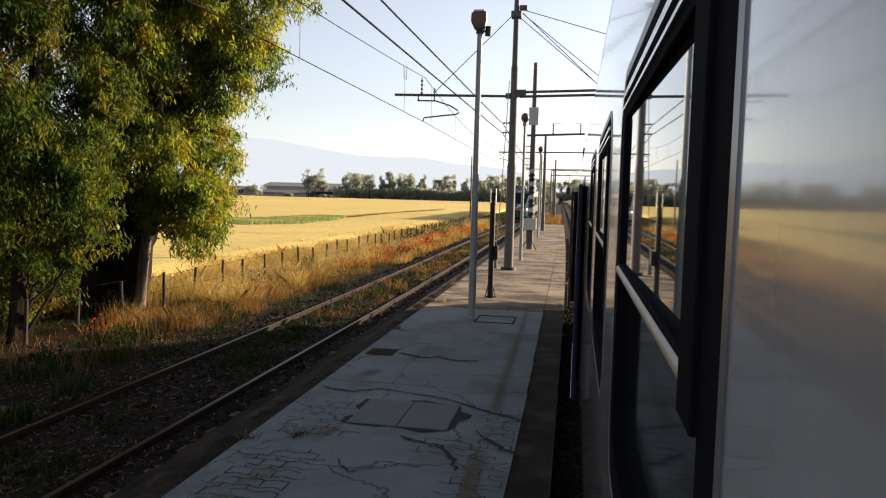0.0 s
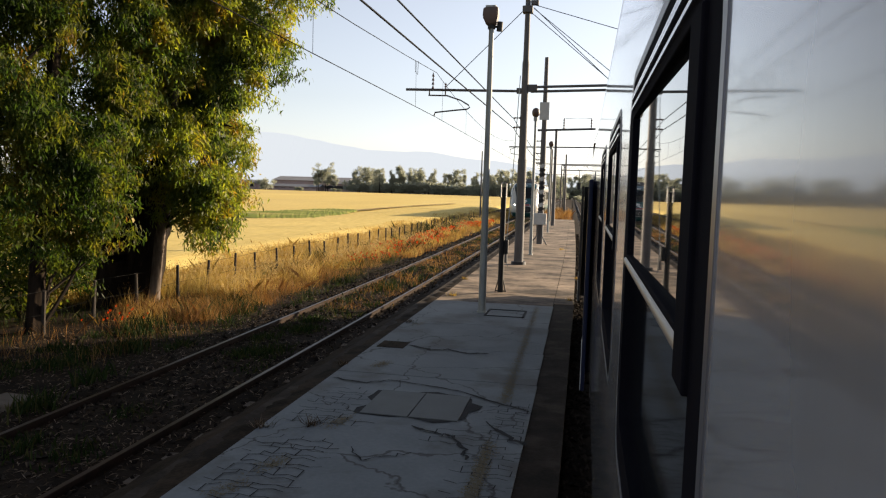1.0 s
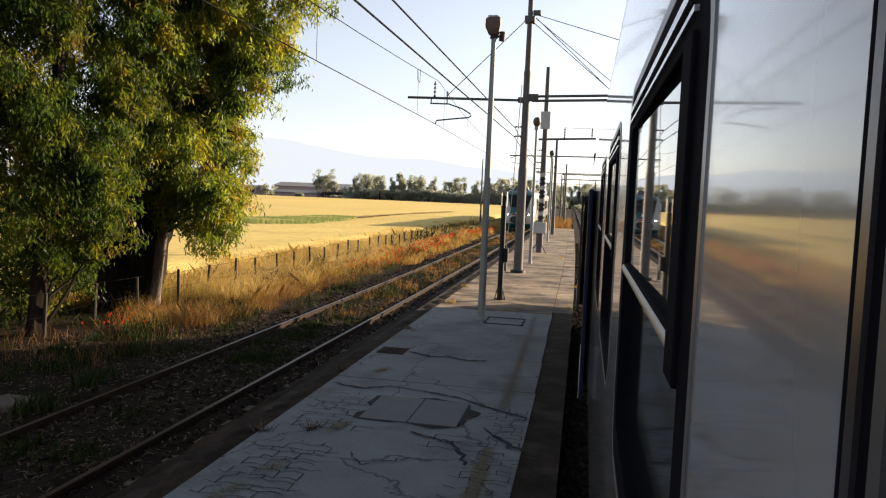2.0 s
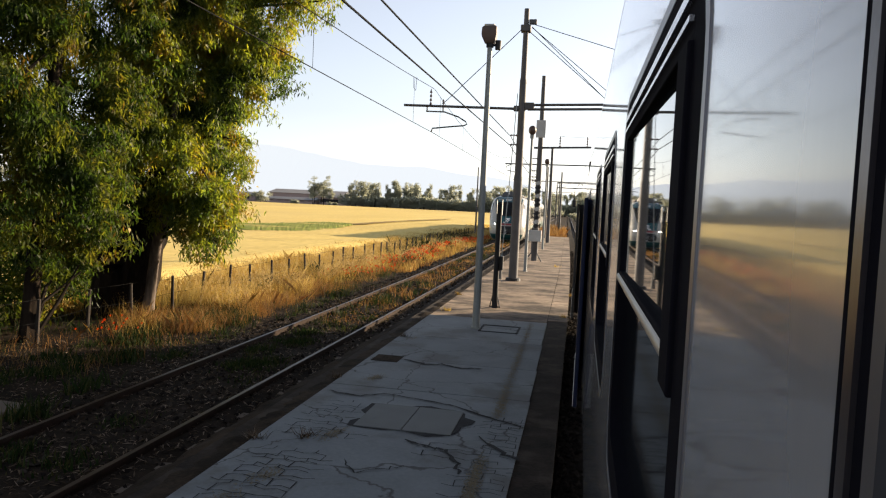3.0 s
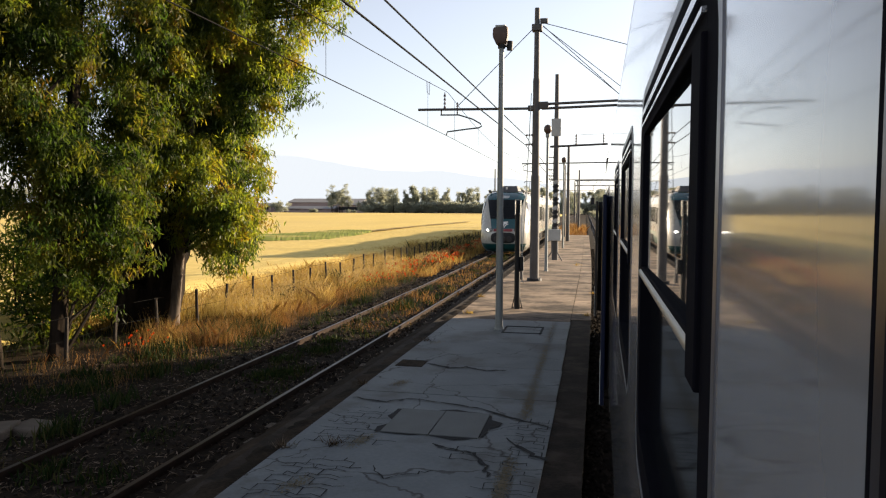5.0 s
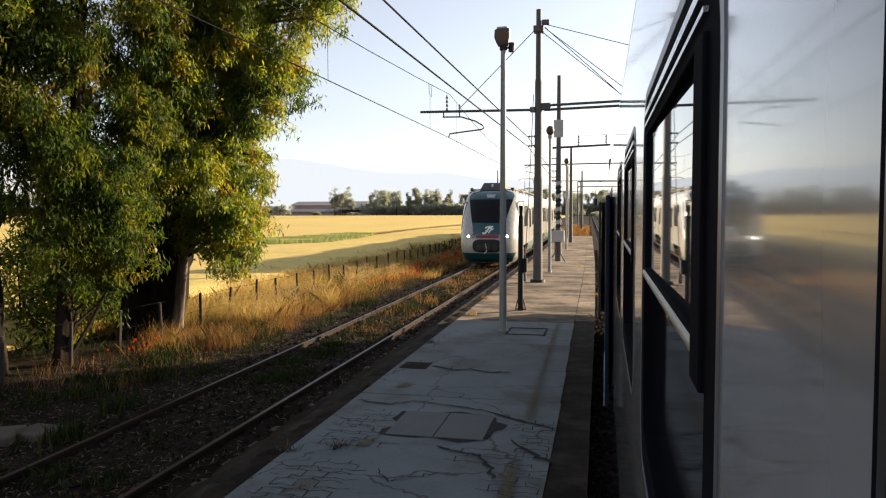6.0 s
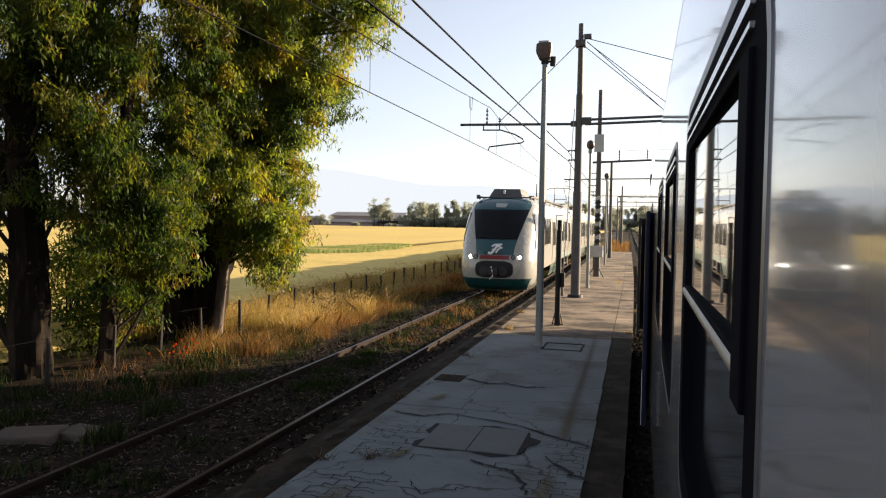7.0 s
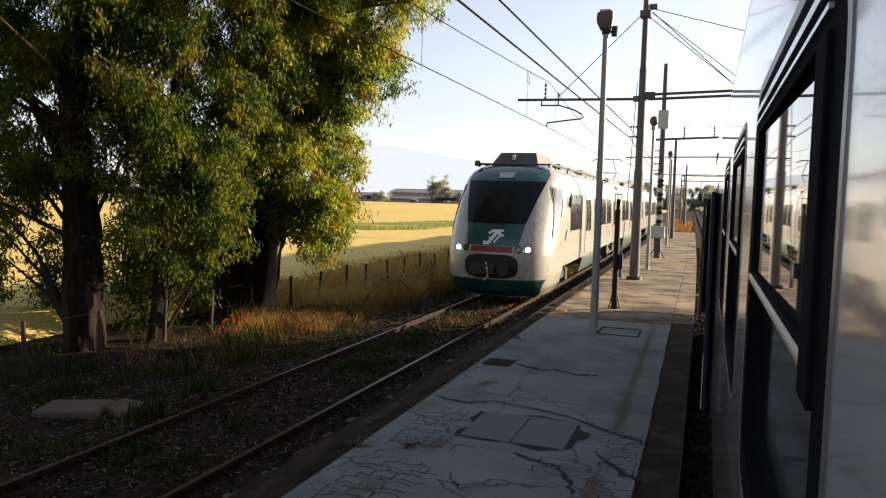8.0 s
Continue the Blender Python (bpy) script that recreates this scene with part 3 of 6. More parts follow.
def build_cracks():
    """Fine zigzag joints of broken paving that shows through the cement skin."""
    rng = random.Random(19)
    V, Fc = [], []

    def line(xa, ya, xb, yb):
        d = Vector((xb - xa, yb - ya)).normalized()
        w = rng.uniform(0.0025, 0.0075)
        v = rng.uniform(0.0025, 0.0075)
        st = len(V)
        V.extend(((xa - d.y * w, ya + d.x * w, 0.0062), (xa + d.y * w, ya - d.x * w, 0.0062), (xb + d.y * v, yb - d.x * v, 0.0062), (xb - d.y * v, yb + d.x * v, 0.0062)))
        Fc.append((st, st + 1, st + 2, st + 3))

    for row in range(44):
        y = 3.6 + row * 0.118
        x = -3.02 + (row % 2) * 0.11
        while x < -0.55:
            zone = (x < -2.15 and 7.3 < y < 9.2) or (x > -1.05 and y < 8.6) or (x < -2.25 and y < 6.9) or (-1.5 < x and 7.1 < y < 7.6)
            mask = (0.28 if zone else -0.5) + 0.5 * noise.noise((x * 0.9, y * 0.9, 5.0)) + 0.4 * noise.noise((x * 3.0, y * 3.0, 8.0))
            plate = -2.5 < x < -0.95 and 7.5 < y < 9.05
            if mask > -0.08 and not plate:
                m = x + 0.11 + rng.uniform(-0.015, 0.015)
                bow = (1 if row % 2 else -1) * rng.uniform(0.02, 0.05)
                if rng.random() < 0.85:
                    line(x, y, m, y + bow)
                if rng.random() < 0.85:
                    line(m, y + bow, x + 0.22, y)
                if rng.random() < 0.6:
                    line(m, y + bow, m + rng.uniform(-0.012, 0.012), y + 0.118)
            x += 0.22
    tagged(soup("paving_cracks", V, Fc, "tar"), "fine zigzag cracks in the cement skin", "cracks", kind="stuff")


# ---- the standing coach that the lens leans out of ----
WALL = 0.168
COACH_END = 19.3


def build_coach():
    c = base("passenger_coach", "pale grey passenger coach with black-framed windows standing at the platform", "train coach")
    yb = -9.0                    # back end, behind the lens
    zc = 2.485
    z_bot, z_sill, z_head, z_cant = 0.72, zc - 0.66, zc + 0.26, zc + 0.78
    first, pitch, width = 0.93, 2.01, 1.34
    opens = []
    k = -5
    while True:
        a = first + k * pitch
        if a + width > 7.6:
            break
        opens.append((a, 0.405 if k == -1 else a + width))
        k += 1
    a = 9.85
    while a + width < COACH_END - 1.4:
        opens.append((a, a + width))
        a += pitch
    # wall panels between and round the openings, 60 mm thick
    edges = [yb] + [v for o in opens for v in o] + [COACH_END]
    panels = [(yb, COACH_END, z_bot, z_sill), (yb, COACH_END, z_head, z_cant)] + [(a, b, z_sill, z_head) for a, b in zip(edges[::2], edges[1::2])]
    for a, b, lo, hi in panels:
        bm = bmesh.new()
        box(bm, WALL, WALL + 0.06, a, b, lo, hi)
        part("side_panel", bm, "coach", c, "glossy pale grey enamel side")
    # roof: a curved shell from the cantrail up
    bm = bmesh.new()
    prof = [(0.0, 0.0), (0.012, 0.10), (0.045, 0.20), (0.105, 0.30), (0.20, 0.40), (0.34, 0.49), (0.55, 0.57), (0.85, 0.64), (1.42, 0.69)]
    prof += [(2.84 - x, z) for x, z in prof[-2::-1]]
    ny = [yb, 0, 4, 8, 12, COACH_END]
    rows = [[bm.verts.new((WALL + x, y, z_cant + z)) for x, z in prof] for y in ny]
    for a, b in zip(rows, rows[1:]):
        for i in range(len(prof) - 1):
            bm.faces.new((a[i], a[i + 1], b[i + 1], b[i]))
    bm.faces.new(rows[0]), bm.faces.new(rows[-1][::-1])
    part("roof", bm, "coach_roof", c, "curved pale roof with dirt streaks", smooth=True)
    # rusty end frame of the roof
    bm = bmesh.new()
    box(bm, WALL + 0.02, WALL + 0.55, COACH_END - 0.5, COACH_END + 0.02, z_cant + 0.02, z_cant + 0.50, 0.03)
    part("end_frame", bm, "rust", c, "rusty corner of the roof's end")
    # far side, ends, floor, underframe
    bm = bmesh.new()
    box(bm, WALL + 2.78, WALL + 2.84, yb, COACH_END, z_bot, z_cant)
    box(bm, WALL + 0.06, WALL + 2.78, COACH_END - 0.06, COACH_END, z_bot, z_cant)
    box(bm, WALL + 0.06, WALL + 2.78, yb, yb + 0.06, z_bot, z_cant)
    part("end_wall", bm, "coach", c)
    bm = bmesh.new()
    box(bm, WALL + 0.062, WALL + 2.778, yb + 0.06, COACH_END - 0.06, z_bot + 0.2, z_bot + 0.26)
    box(bm, WALL + 0.9, WALL + 0.94, yb + 0.3, COACH_END - 0.3, z_bot + 0.26, z_cant - 0.1)
    part("interior", bm, "seat", c, "dim interior floor and partition")
    bm = bmesh.new()
    box(bm, WALL + 0.05, WALL + 2.79, yb, COACH_END, z_bot - 0.14, z_bot - 0.003)
    for y0, y1 in ((-6.5, -3.5), (1.5, 3.3), (5.0, 6.4)):
        box(bm, WALL + 0.3, WALL + 1.2, y0, y1, 0.12, z_bot - 0.14, 0.03)
    part("underframe", bm, "under", c, "black grimy underframe boxes")
    # bogie by the end of the coach
    bm = bmesh.new()
    box(bm, WALL + 0.35, WALL + 0.50, 11.2, 14.6, 0.10, 0.36, 0.04)
    box(bm, WALL + 2.34, WALL + 2.49, 11.2, 14.6, 0.10, 0.36, 0.04)
    for y in (11.65, 14.15):
        for xw in (OWN_AXIS - 0.72, OWN_AXIS + 0.72):
            rod(bm, (xw - 0.06, y, 0.26), (xw + 0.06, y, 0.26), 0.455, n=24)
        rod(bm, (OWN_AXIS - 0.72, y, 0.26), (OWN_AXIS + 0.72, y, 0.26), 0.08)
    part("bogie", bm, "under", c, "dark bogie with wheels")
    # windows
    def frame_ring(bm, y0, y1, z0, z1, t, x0, x1, rad=0.10):
        n = 6
        def loop(a0, a1, b0, b1, r):
            out = []
            for cy, cz, s in ((a1 - r, b1 - r, 0), (a0 + r, b1 - r, 1), (a0 + r, b0 + r, 2), (a1 - r, b0 + r, 3)):
                for i in range(n + 1):
                    q = math.pi / 2 * (s + i / n)
                    out.append((cy + r * math.cos(q), cz + r * math.sin(q)))
            return out
        o, i_ = loop(y0, y1, z0, z1, rad), loop(y0 + t, y1 - t, z0 + t, z1 - t, max(rad - t * 0.6, 0.02))
        vo0 = [bm.verts.new((x0, *p)) for p in o]
        vi0 = [bm.verts.new((x0, *p)) for p in i_]
        vo1 = [bm.verts.new((x1, *p)) for p in o]
        vi1 = [bm.verts.new((x1, *p)) for p in i_]
        L = len(o)
        for k in range(L):
            j = (k + 1) % L
            bm.faces.new((vo0[k], vo0[j], vi0[j], vi0[k]))
            bm.faces.new((vo1[k], vi1[k], vi1[j], vo1[j]))
            bm.faces.new((vo0[k], vo1[k], vo1[j], vo0[j]))
            bm.faces.new((vi0[k], vi0[j], vi1[j], vi1[k]))
    zbar = zc - 0.175
    proto = None
    for a, b in opens:
        if a < 0.2 < b + 0.35 and a < 0.11:
            own = True
        else:
            own = False
        w = new("window")
        w.parent = c
        w.location = (WALL, a, 0)
        if proto is None or own:
            W = b - a
            parts = []
            rings = [(-0.062, 0.022, -0.002, 0.03, 0.16, "frame_trim", "frame_grey", "rounded grey metal surround"),
                     (-0.040, 0.090, -0.001, 0.034, 0.14, "window_frame", "rubber", "black rubber window channel")]
            if own:
                rings = [(-0.041, 0.010, -0.003, 0.03, 0.15, "window_frame", "rubber", "flush black rubber seal"),
                         (-0.031, 0.010, -0.0045, 0.03, 0.14, "inner_trim", "alu", "thin aluminium trim"),
                         (-0.021, 0.016, -0.002, 0.03, 0.13, "window_frame", "rubber", "dark inner seal"),
                         (-0.005, 0.012, -0.004, 0.03, 0.115, "inner_trim", "trim", "grey inner frame"),
                         (0.007, 0.04, 0.004, 0.05, 0.105, "window_frame", "rubber", "dark window channel")]
            for inset, th, xa, xb, rad, nm, mm, lb in rings:
                bm = bmesh.new()
                frame_ring(bm, inset, W - inset, z_sill + inset, z_head - inset, th, xa, xb, rad)
                parts.append(part(nm, bm, mm, w, lb, smooth=True))
            if not own:
                # the upper pane slants a finger's width in its sash
                bm = bmesh.new()
                vs = box(bm, 0.006, 0.012, 0.03, W - 0.03, zbar, z_head - 0.03)
                for q in vs:
                    q.co.x += 0.0105 * (1 - (q.co.y - 0.03) / (W - 0.06))
                parts.append(part("upper_pane", bm, "glass", w, "reflecting upper pane"))
                bm = bmesh.new()
                box(bm, 0.030, 0.036, 0.03, W - 0.03, z_sill + 0.03, zbar)
                parts.append(part("lower_pane", bm, "dimglass", w, "dark lower pane"))
                bm = bmesh.new()
                rod(bm, (0.003, 0.12, zbar), (0.003, W - 0.045, zbar), 0.0105, n=12)
                parts.append(part("handle_bar", bm, "bar", w, "cream metal bar across the window", smooth=True))
                bm = bmesh.new()
                box(bm, -0.0012, 0.022, 0.05, W - 0.05, z_head - 0.056, z_head - 0.030, 0.003)
                parts.append(part("top_rail", bm, "rubber", w))
                for zt, th in ((z_head - 0.004, 0.007), (z_head - 0.034, 0.0035)):
                    bm = bmesh.new()        # bright beads along the sash head
                    v = [[bm.verts.new((x, y, zt + z)) for x, z in ((0.004, th), (-0.007, th), (-0.007, -th), (0.004, -th))] for y in (0.06, W - 0.06)]
                    for i in range(4):
                        bm.faces.new((v[0][i], v[0][(i + 1) % 4], v[1][(i + 1) % 4], v[1][i]))
                    bm.faces.new(v[0]), bm.faces.new(v[1][::-1])
                    parts.append(part("sash_bead", bm, "bead", w, "bright aluminium bead along the sash"))
                bm = bmesh.new()
                box(bm, -0.0015, 0.022, 0.10, W - 0.05, zbar + 0.008, zbar + 0.020, 0.003)
                parts.append(part("bottom_rail", bm, "rubber", w))
                for y0, y1, z0 in ((0.050, 0.135, zbar - 0.035), (W - 0.10, W - 0.050, zbar + 0.014)):
                    bm = bmesh.new()
                    box(bm, -0.008 if y0 < 0.1 else -0.0025, 0.022, y0, y1, z0, z_head - 0.06, 0.003)
                    parts.append(part("sash_stile", bm, "rubber", w))
                proto = (w, parts)
        else:
            for o in proto[1]:
                q = o.copy()
                scene.collection.objects.link(q)
                q.parent = w
    # folding plug doors standing open, clear of the side
    for y0, y1, out, m in ((8.15, 9.05, 0.085, "blue"), (14.95, 15.85, 0.195, "under")):
        d = new("door")
        d.parent = c
        d["label"] = "open plug door with a dark window, standing clear of the side"
        bm = bmesh.new()
        box(bm, WALL - out, WALL - out + 0.045, y0, y1, 0.35, zc + 0.16, 0.012)
        box(bm, WALL - out + 0.05, WALL + 0.01, y1 - 0.045, y1, 0.35, zc + 0.16, 0.01)
        part("door_leaf", bm, m, d)
        bm = bmesh.new()
        box(bm, WALL - out - 0.004, WALL - out + 0.02, y0 + 0.18, y1 - 0.18, zc - 0.75, zc - 0.05, 0.003)
        part("door_glass", bm, "glass", d)
        bm = bmesh.new()
        box(bm, WALL - out - 0.006, WALL - out - 0.001, y0 + 0.005, y0 + 0.02, 0.0 + 0.36, 0.95)
        part("edge_trim", bm, "white", d, "pale edge strip")
    # steps under the door
    bm = bmesh.new()
    box(bm, WALL + 0.02, WALL + 0.3, 8.1, 9.1, 0.30, 0.33)
    part("step", bm, "under", c)
    return c


coach = build_coach()
build_ground()
build_verge()
build_track(LEFT_AXIS, "left_track", -25, 420)
build_track(OWN_AXIS, "own_track", -25, 420)
build_platform()
build_bank()
build_cracks()


# ---- the arriving railcar train ----
def interp(table, z):
    for (a, va), (b, vb) in zip(table, table[1:]):
        if z <= b:
            f = (z - a) / (b - a)
            f = max(0.0, min(1.0, f))
            return va + (vb - va) * f
    return table[-1][1]


HALF = [(0.2, 1.18), (0.45, 1.36), (0.8, 1.44), (1.3, 1.46), (2.2, 1.46), (2.7, 1.44), (3.05, 1.40), (3.3, 1.32), (3.5, 1.19), (3.65, 0.97), (3.76, 0.64), (3.82, 0.02)]
FRONT = [(0.2, 0.42), (0.35, 0.16), (0.6, 0.05), (1.0, 0.0), (1.35, 0.03), (1.7, 0.16), (2.2, 0.44), (2.7, 0.80), (3.1, 1.14), (3.3, 1.36), (3.5, 1.68), (3.65, 2.02), (3.76, 2.45), (3.82, 2.9)]
NOSE_DEPTH = 1.55


def nose(x, z, out=0.0):
    """A point of the rounded front at the width x and height z over the rails; out: proud of it."""
    w = interp(HALF, z)
    u = max(-1.0, min(1.0, x / w))
    y = interp(FRONT, z) + NOSE_DEPTH * (1 - (1 - abs(u) ** 2.7) ** (1 / 2.7)) * (1 if z < 3.0 else max(0.35, 1 - (z - 3.0)))
    return Vector((x * (1 + out * 0.5), y - out, z + out * 0.35))


def nose_patch(bm, zs, lim, out, nx=14, x_off=0.0):
    rows = []
    for z in zs:
        a, b = lim(z)
        rows.append([bm.verts.new(nose(x_off + a + (b - a) * i / nx, z, out)) for i in range(nx + 1)])
    for a, b in zip(rows, rows[1:]):
        for i in range(nx):
            bm.faces.new((a[i], a[i + 1], b[i + 1], b[i]))


def zsteps(a, b, n):
    return [a + (b - a) * i / n for i in range(n + 1)]


def build_railcar():
    t = base("railcar_train", "white and teal electric railcar train with lit headlights rolling in", "train")
    zs = [z for z, _ in HALF]
    full = sorted(set(zsteps(0.2, 3.82, 36) + [z for z in zs]))
    length = 51.0
    # body shell, front to back, open under the skirt line behind the nose
    bm = bmesh.new()
    nx = 28
    rows = []
    for z in full:
        w = interp(HALF, z)
        row = []
        for i in range(nx + 1):
            q = -math.pi / 2 + math.pi * i / nx
            row.append(bm.verts.new(nose(w * math.sin(q), z)))
        rows.append(row)
    for a, b in zip(rows, rows[1:]):
        for i in range(nx):
            bm.faces.new((a[i], a[i + 1], b[i + 1], b[i]))
    part("nose", bm, "mwhite", t, "rounded white front", smooth=True)
    for side in (1, -1):
        bm = bmesh.new()
        prev = None
        for z in full:
            w = interp(HALF, z)
            y0 = nose(w, z).y
            if z < 1.0:
                y1 = y0 + (0.75 if z > 0.3 else 0.5)
                ys = [y0, y1]
            else:
                ys = [y0] + [max(y0 + 0.1, v) for v in (17.0,)]
            cur = [bm.verts.new((side * w, y, z)) for y in ys]
            if prev:
                bm.faces.new((prev[0], prev[1], cur[1], cur[0]))
            prev = cur
        part("side_panel", bm, "mwhite", t, smooth=True)
    # two following cars
    for y0, y1 in ((17.3, 33.8), (34.1, length)):
        bm = bmesh.new()
        loopz = [(-interp(HALF, z), z) for z in full if z >= 1.0] + [(interp(HALF, z), z) for z in reversed(full) if z >= 1.0]
        ra, rb = ([bm.verts.new((x, y, z)) for x, z in loopz] for y in (y0, y1))
        n = len(loopz)
        for k in range(n):
            bm.faces.new((ra[k], ra[(k + 1) % n], rb[(k + 1) % n], rb[k]))
        bm.faces.new(ra[::-1]), bm.faces.new(rb)
        part("car_body", bm, "mwhite", t, smooth=True)
    for y in (17.0, 33.8):
        bm = bmesh.new()
        box(bm, -1.30, 1.30, y, y + 0.3, 0.9, 3.45)
        part("gangway", bm, "rubber", t, "black bellows between the cars")
    # front panel, windscreen, bands
    def teal_lim(z):
        w = interp([(1.4, 0.66), (2.0, 0.76), (3.1, 1.05), (3.4, 1.12), (3.6, 1.0), (3.8, 0.2)], z)
        return -w, w

    bm = bmesh.new()
    nose_patch(bm, zsteps(1.53, 3.78, 30), teal_lim, 0.012)
    part("front_panel", bm, "teal", t, "teal front panel", smooth=True)
    bm = bmesh.new()
    nose_patch(bm, zsteps(2.10, 3.22, 14), lambda z: tuple(v * 0.985 for v in teal_lim(z)), 0.024)
    w = part("windscreen", bm, "screen", t, "large dark windscreen", smooth=True)
    for s in (-1, 1):
        bm = bmesh.new()
        tube(bm, [nose(s * 0.12, 2.08, 0.05), nose(s * 0.34, 2.15, 0.06), nose(s * 0.62, 2.20, 0.05)], 0.012)
        part("wiper", bm, "black", w)
    bm = bmesh.new()
    nose_patch(bm, zsteps(3.30, 3.46, 4), lambda z: (-0.17 - (z - 3.26) * 0.3, 0.17 + (z - 3.26) * 0.3), 0.03, 6)
    part("top_lamp", bm, "greybox", t, "pale top lamp in the teal brow")
    # ring-shaped sign on the teal panel, as plain slanted strokes
    for pts, th in (([(-0.24, 1.60), (-0.12, 1.585), (-0.02, 1.70), (0.06, 1.84), (0.20, 1.86)], 0.045), ([(-0.10, 1.73), (0.0, 1.73)], 0.022),
                    ([(0.05, 1.60), (0.12, 1.72), (0.20, 1.79), (0.28, 1.795)], 0.03), ([(-0.12, 1.83), (-0.02, 1.90), (0.26, 1.915)], 0.03)):
        bm = bmesh.new()
        fine = [Vector(u).lerp(Vector(v), k / 4) for u, v in zip(pts, pts[1:]) for k in range(4)] + [Vector(pts[-1])]
        rows = []
        for i, q in enumerate(fine):
            d = (fine[min(i + 1, len(fine) - 1)] - fine[max(i - 1, 0)]).normalized() * th
            rows.append([bm.verts.new(nose(q.x - d.y * k, q.y + d.x * k, 0.02)) for k in (-1, 1)])
        for u, v in zip(rows, rows[1:]):
            bm.faces.new((u[0], u[1], v[1], v[0]))
        part("front_sign", bm, "white", t, "pale slanted strokes of the operator's sign")
    # light bar
    bm = bmesh.new()
    nose_patch(bm, zsteps(1.37, 1.52, 4), lambda z: (-1.06, 1.06), 0.016, 20)
    part("light_bar", bm, "greybox", t, "pale band that carries the lamps", smooth=True)
    bm = bmesh.new()
    nose_patch(bm, zsteps(1.37, 1.51, 3), lambda z: (-0.54, 0.54), 0.03, 12)
    part("red_band", bm, "red", t, "red band between the lamps", smooth=True)
    for s in (-1, 1):
        for x, r, m, nm in ((0.91, 0.070, "headlight", "headlight"), (0.69, 0.078, "lens", "tail_lamp")):
            c = nose(s * x, 1.445, 0.02)
            d = Vector((s * 0.32 * (x / 0.9) ** 2, -1, 0.08)).normalized()
            bm = bmesh.new()
            rod(bm, c - d * 0.01, c + d * 0.035, r, r * 0.82, 20)
            part(nm, bm, m, t, "glowing white headlight" if nm == "headlight" else "dark round lamp", smooth=True)
            bm = bmesh.new()
            rod(bm, c - d * 0.02, c + d * 0.018, r + 0.018, r + 0.012, 20)
            part("lamp_rim", bm, "black", t)
    # coupler recess and coupler
    bm = bmesh.new()
    nose_patch(bm, zsteps(0.69, 1.31, 10), lambda z: (-0.70 * (1 - abs((z - 1.0) / 0.325) ** 3.5) ** 0.3, 0.70 * (1 - abs((z - 1.0) / 0.325) ** 3.5) ** 0.3), 0.014)
    part("coupler_recess", bm, "black", t, "black oval recess", smooth=True)
    bm = bmesh.new()
    rod(bm, (0, 0.3, 0.95), (0, -0.22, 0.95), 0.10, 0.09, 12)
    box(bm, -0.17, 0.17, -0.32, -0.2, 0.82, 1.08, 0.02)
    part("coupler", bm, "under", t, "dark coupler head")
    for x in (-0.36, 0.36):
        bm = bmesh.new()
        rod(bm, (x, 0.02, 0.95), (x, -0.14, 0.95), 0.10, 0.17, 16)
        part("buffer", bm, "under", t)
    bm = bmesh.new()
    tube(bm, [(-0.05, -0.25, 1.12), (0.0, -0.33, 0.98), (0.03, -0.31, 0.78), (-0.1, -0.22, 0.66)], 0.018)
    part("hose", bm, "white", t, "pale brake hose")
    bm = bmesh.new()
    nose_patch(bm, zsteps(0.215, 0.66, 8), lambda z: tuple(s * (1.08 + 0.14 * (z - 0.2) / 0.3) for s in (-1, 1)), 0.014, 20)
    part("front_skirt", bm, "deepteal", t, "dark teal lower skirt", smooth=True)
    # cab side windows and side features, both sides
    for s in (1, -1):
        def side_panel(name, y0, y1, z0, z1, mat_name, out=0.012, parent=t, label="", taper=0.0):
            bm = bmesh.new()
            rows = []
            for z in zsteps(z0, z1, 4):
                sh = taper * (z - z0) / (z1 - z0)
                w = interp(HALF, z) + out
                rows.append([bm.verts.new((s * w, y, z)) for y in (y0 + sh, (y0 + y1 + sh) / 2, y1)] + [bm.verts.new((s * (w - out - 0.03), y, z)) for y in (y1, y0 + sh)])
            for a, b in zip(rows, rows[1:]):
                for i in range(5):
                    j = (i + 1) % 5
                    bm.faces.new((a[i], a[j], b[j], b[i]))
            bm.faces.new(rows[0][::-1]), bm.faces.new(rows[-1])
            return part(name, bm, mat_name, parent, label)
        def cab_pt(y, z, out):
            w, p = interp(HALF, z), 2.7
            k = NOSE_DEPTH * (1 if z < 3.0 else max(0.35, 1 - (z - 3.0)))
            f = min(max((y - interp(FRONT, z)) / k, 0.0), 1.0)
            return Vector((s * (w * (1 - (1 - f) ** p) ** (1 / p) + out), y - out * 0.6, z))
        for nm, corners, m, out in (("cab_window_frame", ((0.95, 1.68), (2.06, 2.40), (2.18, 3.08), (1.60, 3.12)), "black", 0.010),
                                    ("cab_window", ((1.00, 1.76), (1.98, 2.42), (2.10, 3.03), (1.62, 3.07)), "glass", 0.020)):
            bm = bmesh.new()
            n = 8
            grid = []
            for i in range(n + 1):
                row = []
                for j in range(n + 1):
                    u, v = i / n, j / n
                    q = [(1 - u) * (1 - v) * corners[0][c] + u * (1 - v) * corners[1][c] + u * v * corners[2][c] + (1 - u) * v * corners[3][c] for c in (0, 1)]
                    row.append(bm.verts.new(cab_pt(q[0], q[1], out)))
                grid.append(row)
            for i in range(n):
                for j in range(n):
                    bm.faces.new((grid[i][j], grid[i + 1][j], grid[i + 1][j + 1], grid[i][j + 1]))
            part(nm, bm, m, t, "slanted cab side window" if nm == "cab_window" else "black rim of the cab window", smooth=True)
        # passenger doors and windows along each car
        for y0 in (3.45, 4.55):
            wd = side_panel("side_window", y0, y0 + 1.0, 1.86, 2.92, "screen", 0.012, t, "tinted side window")
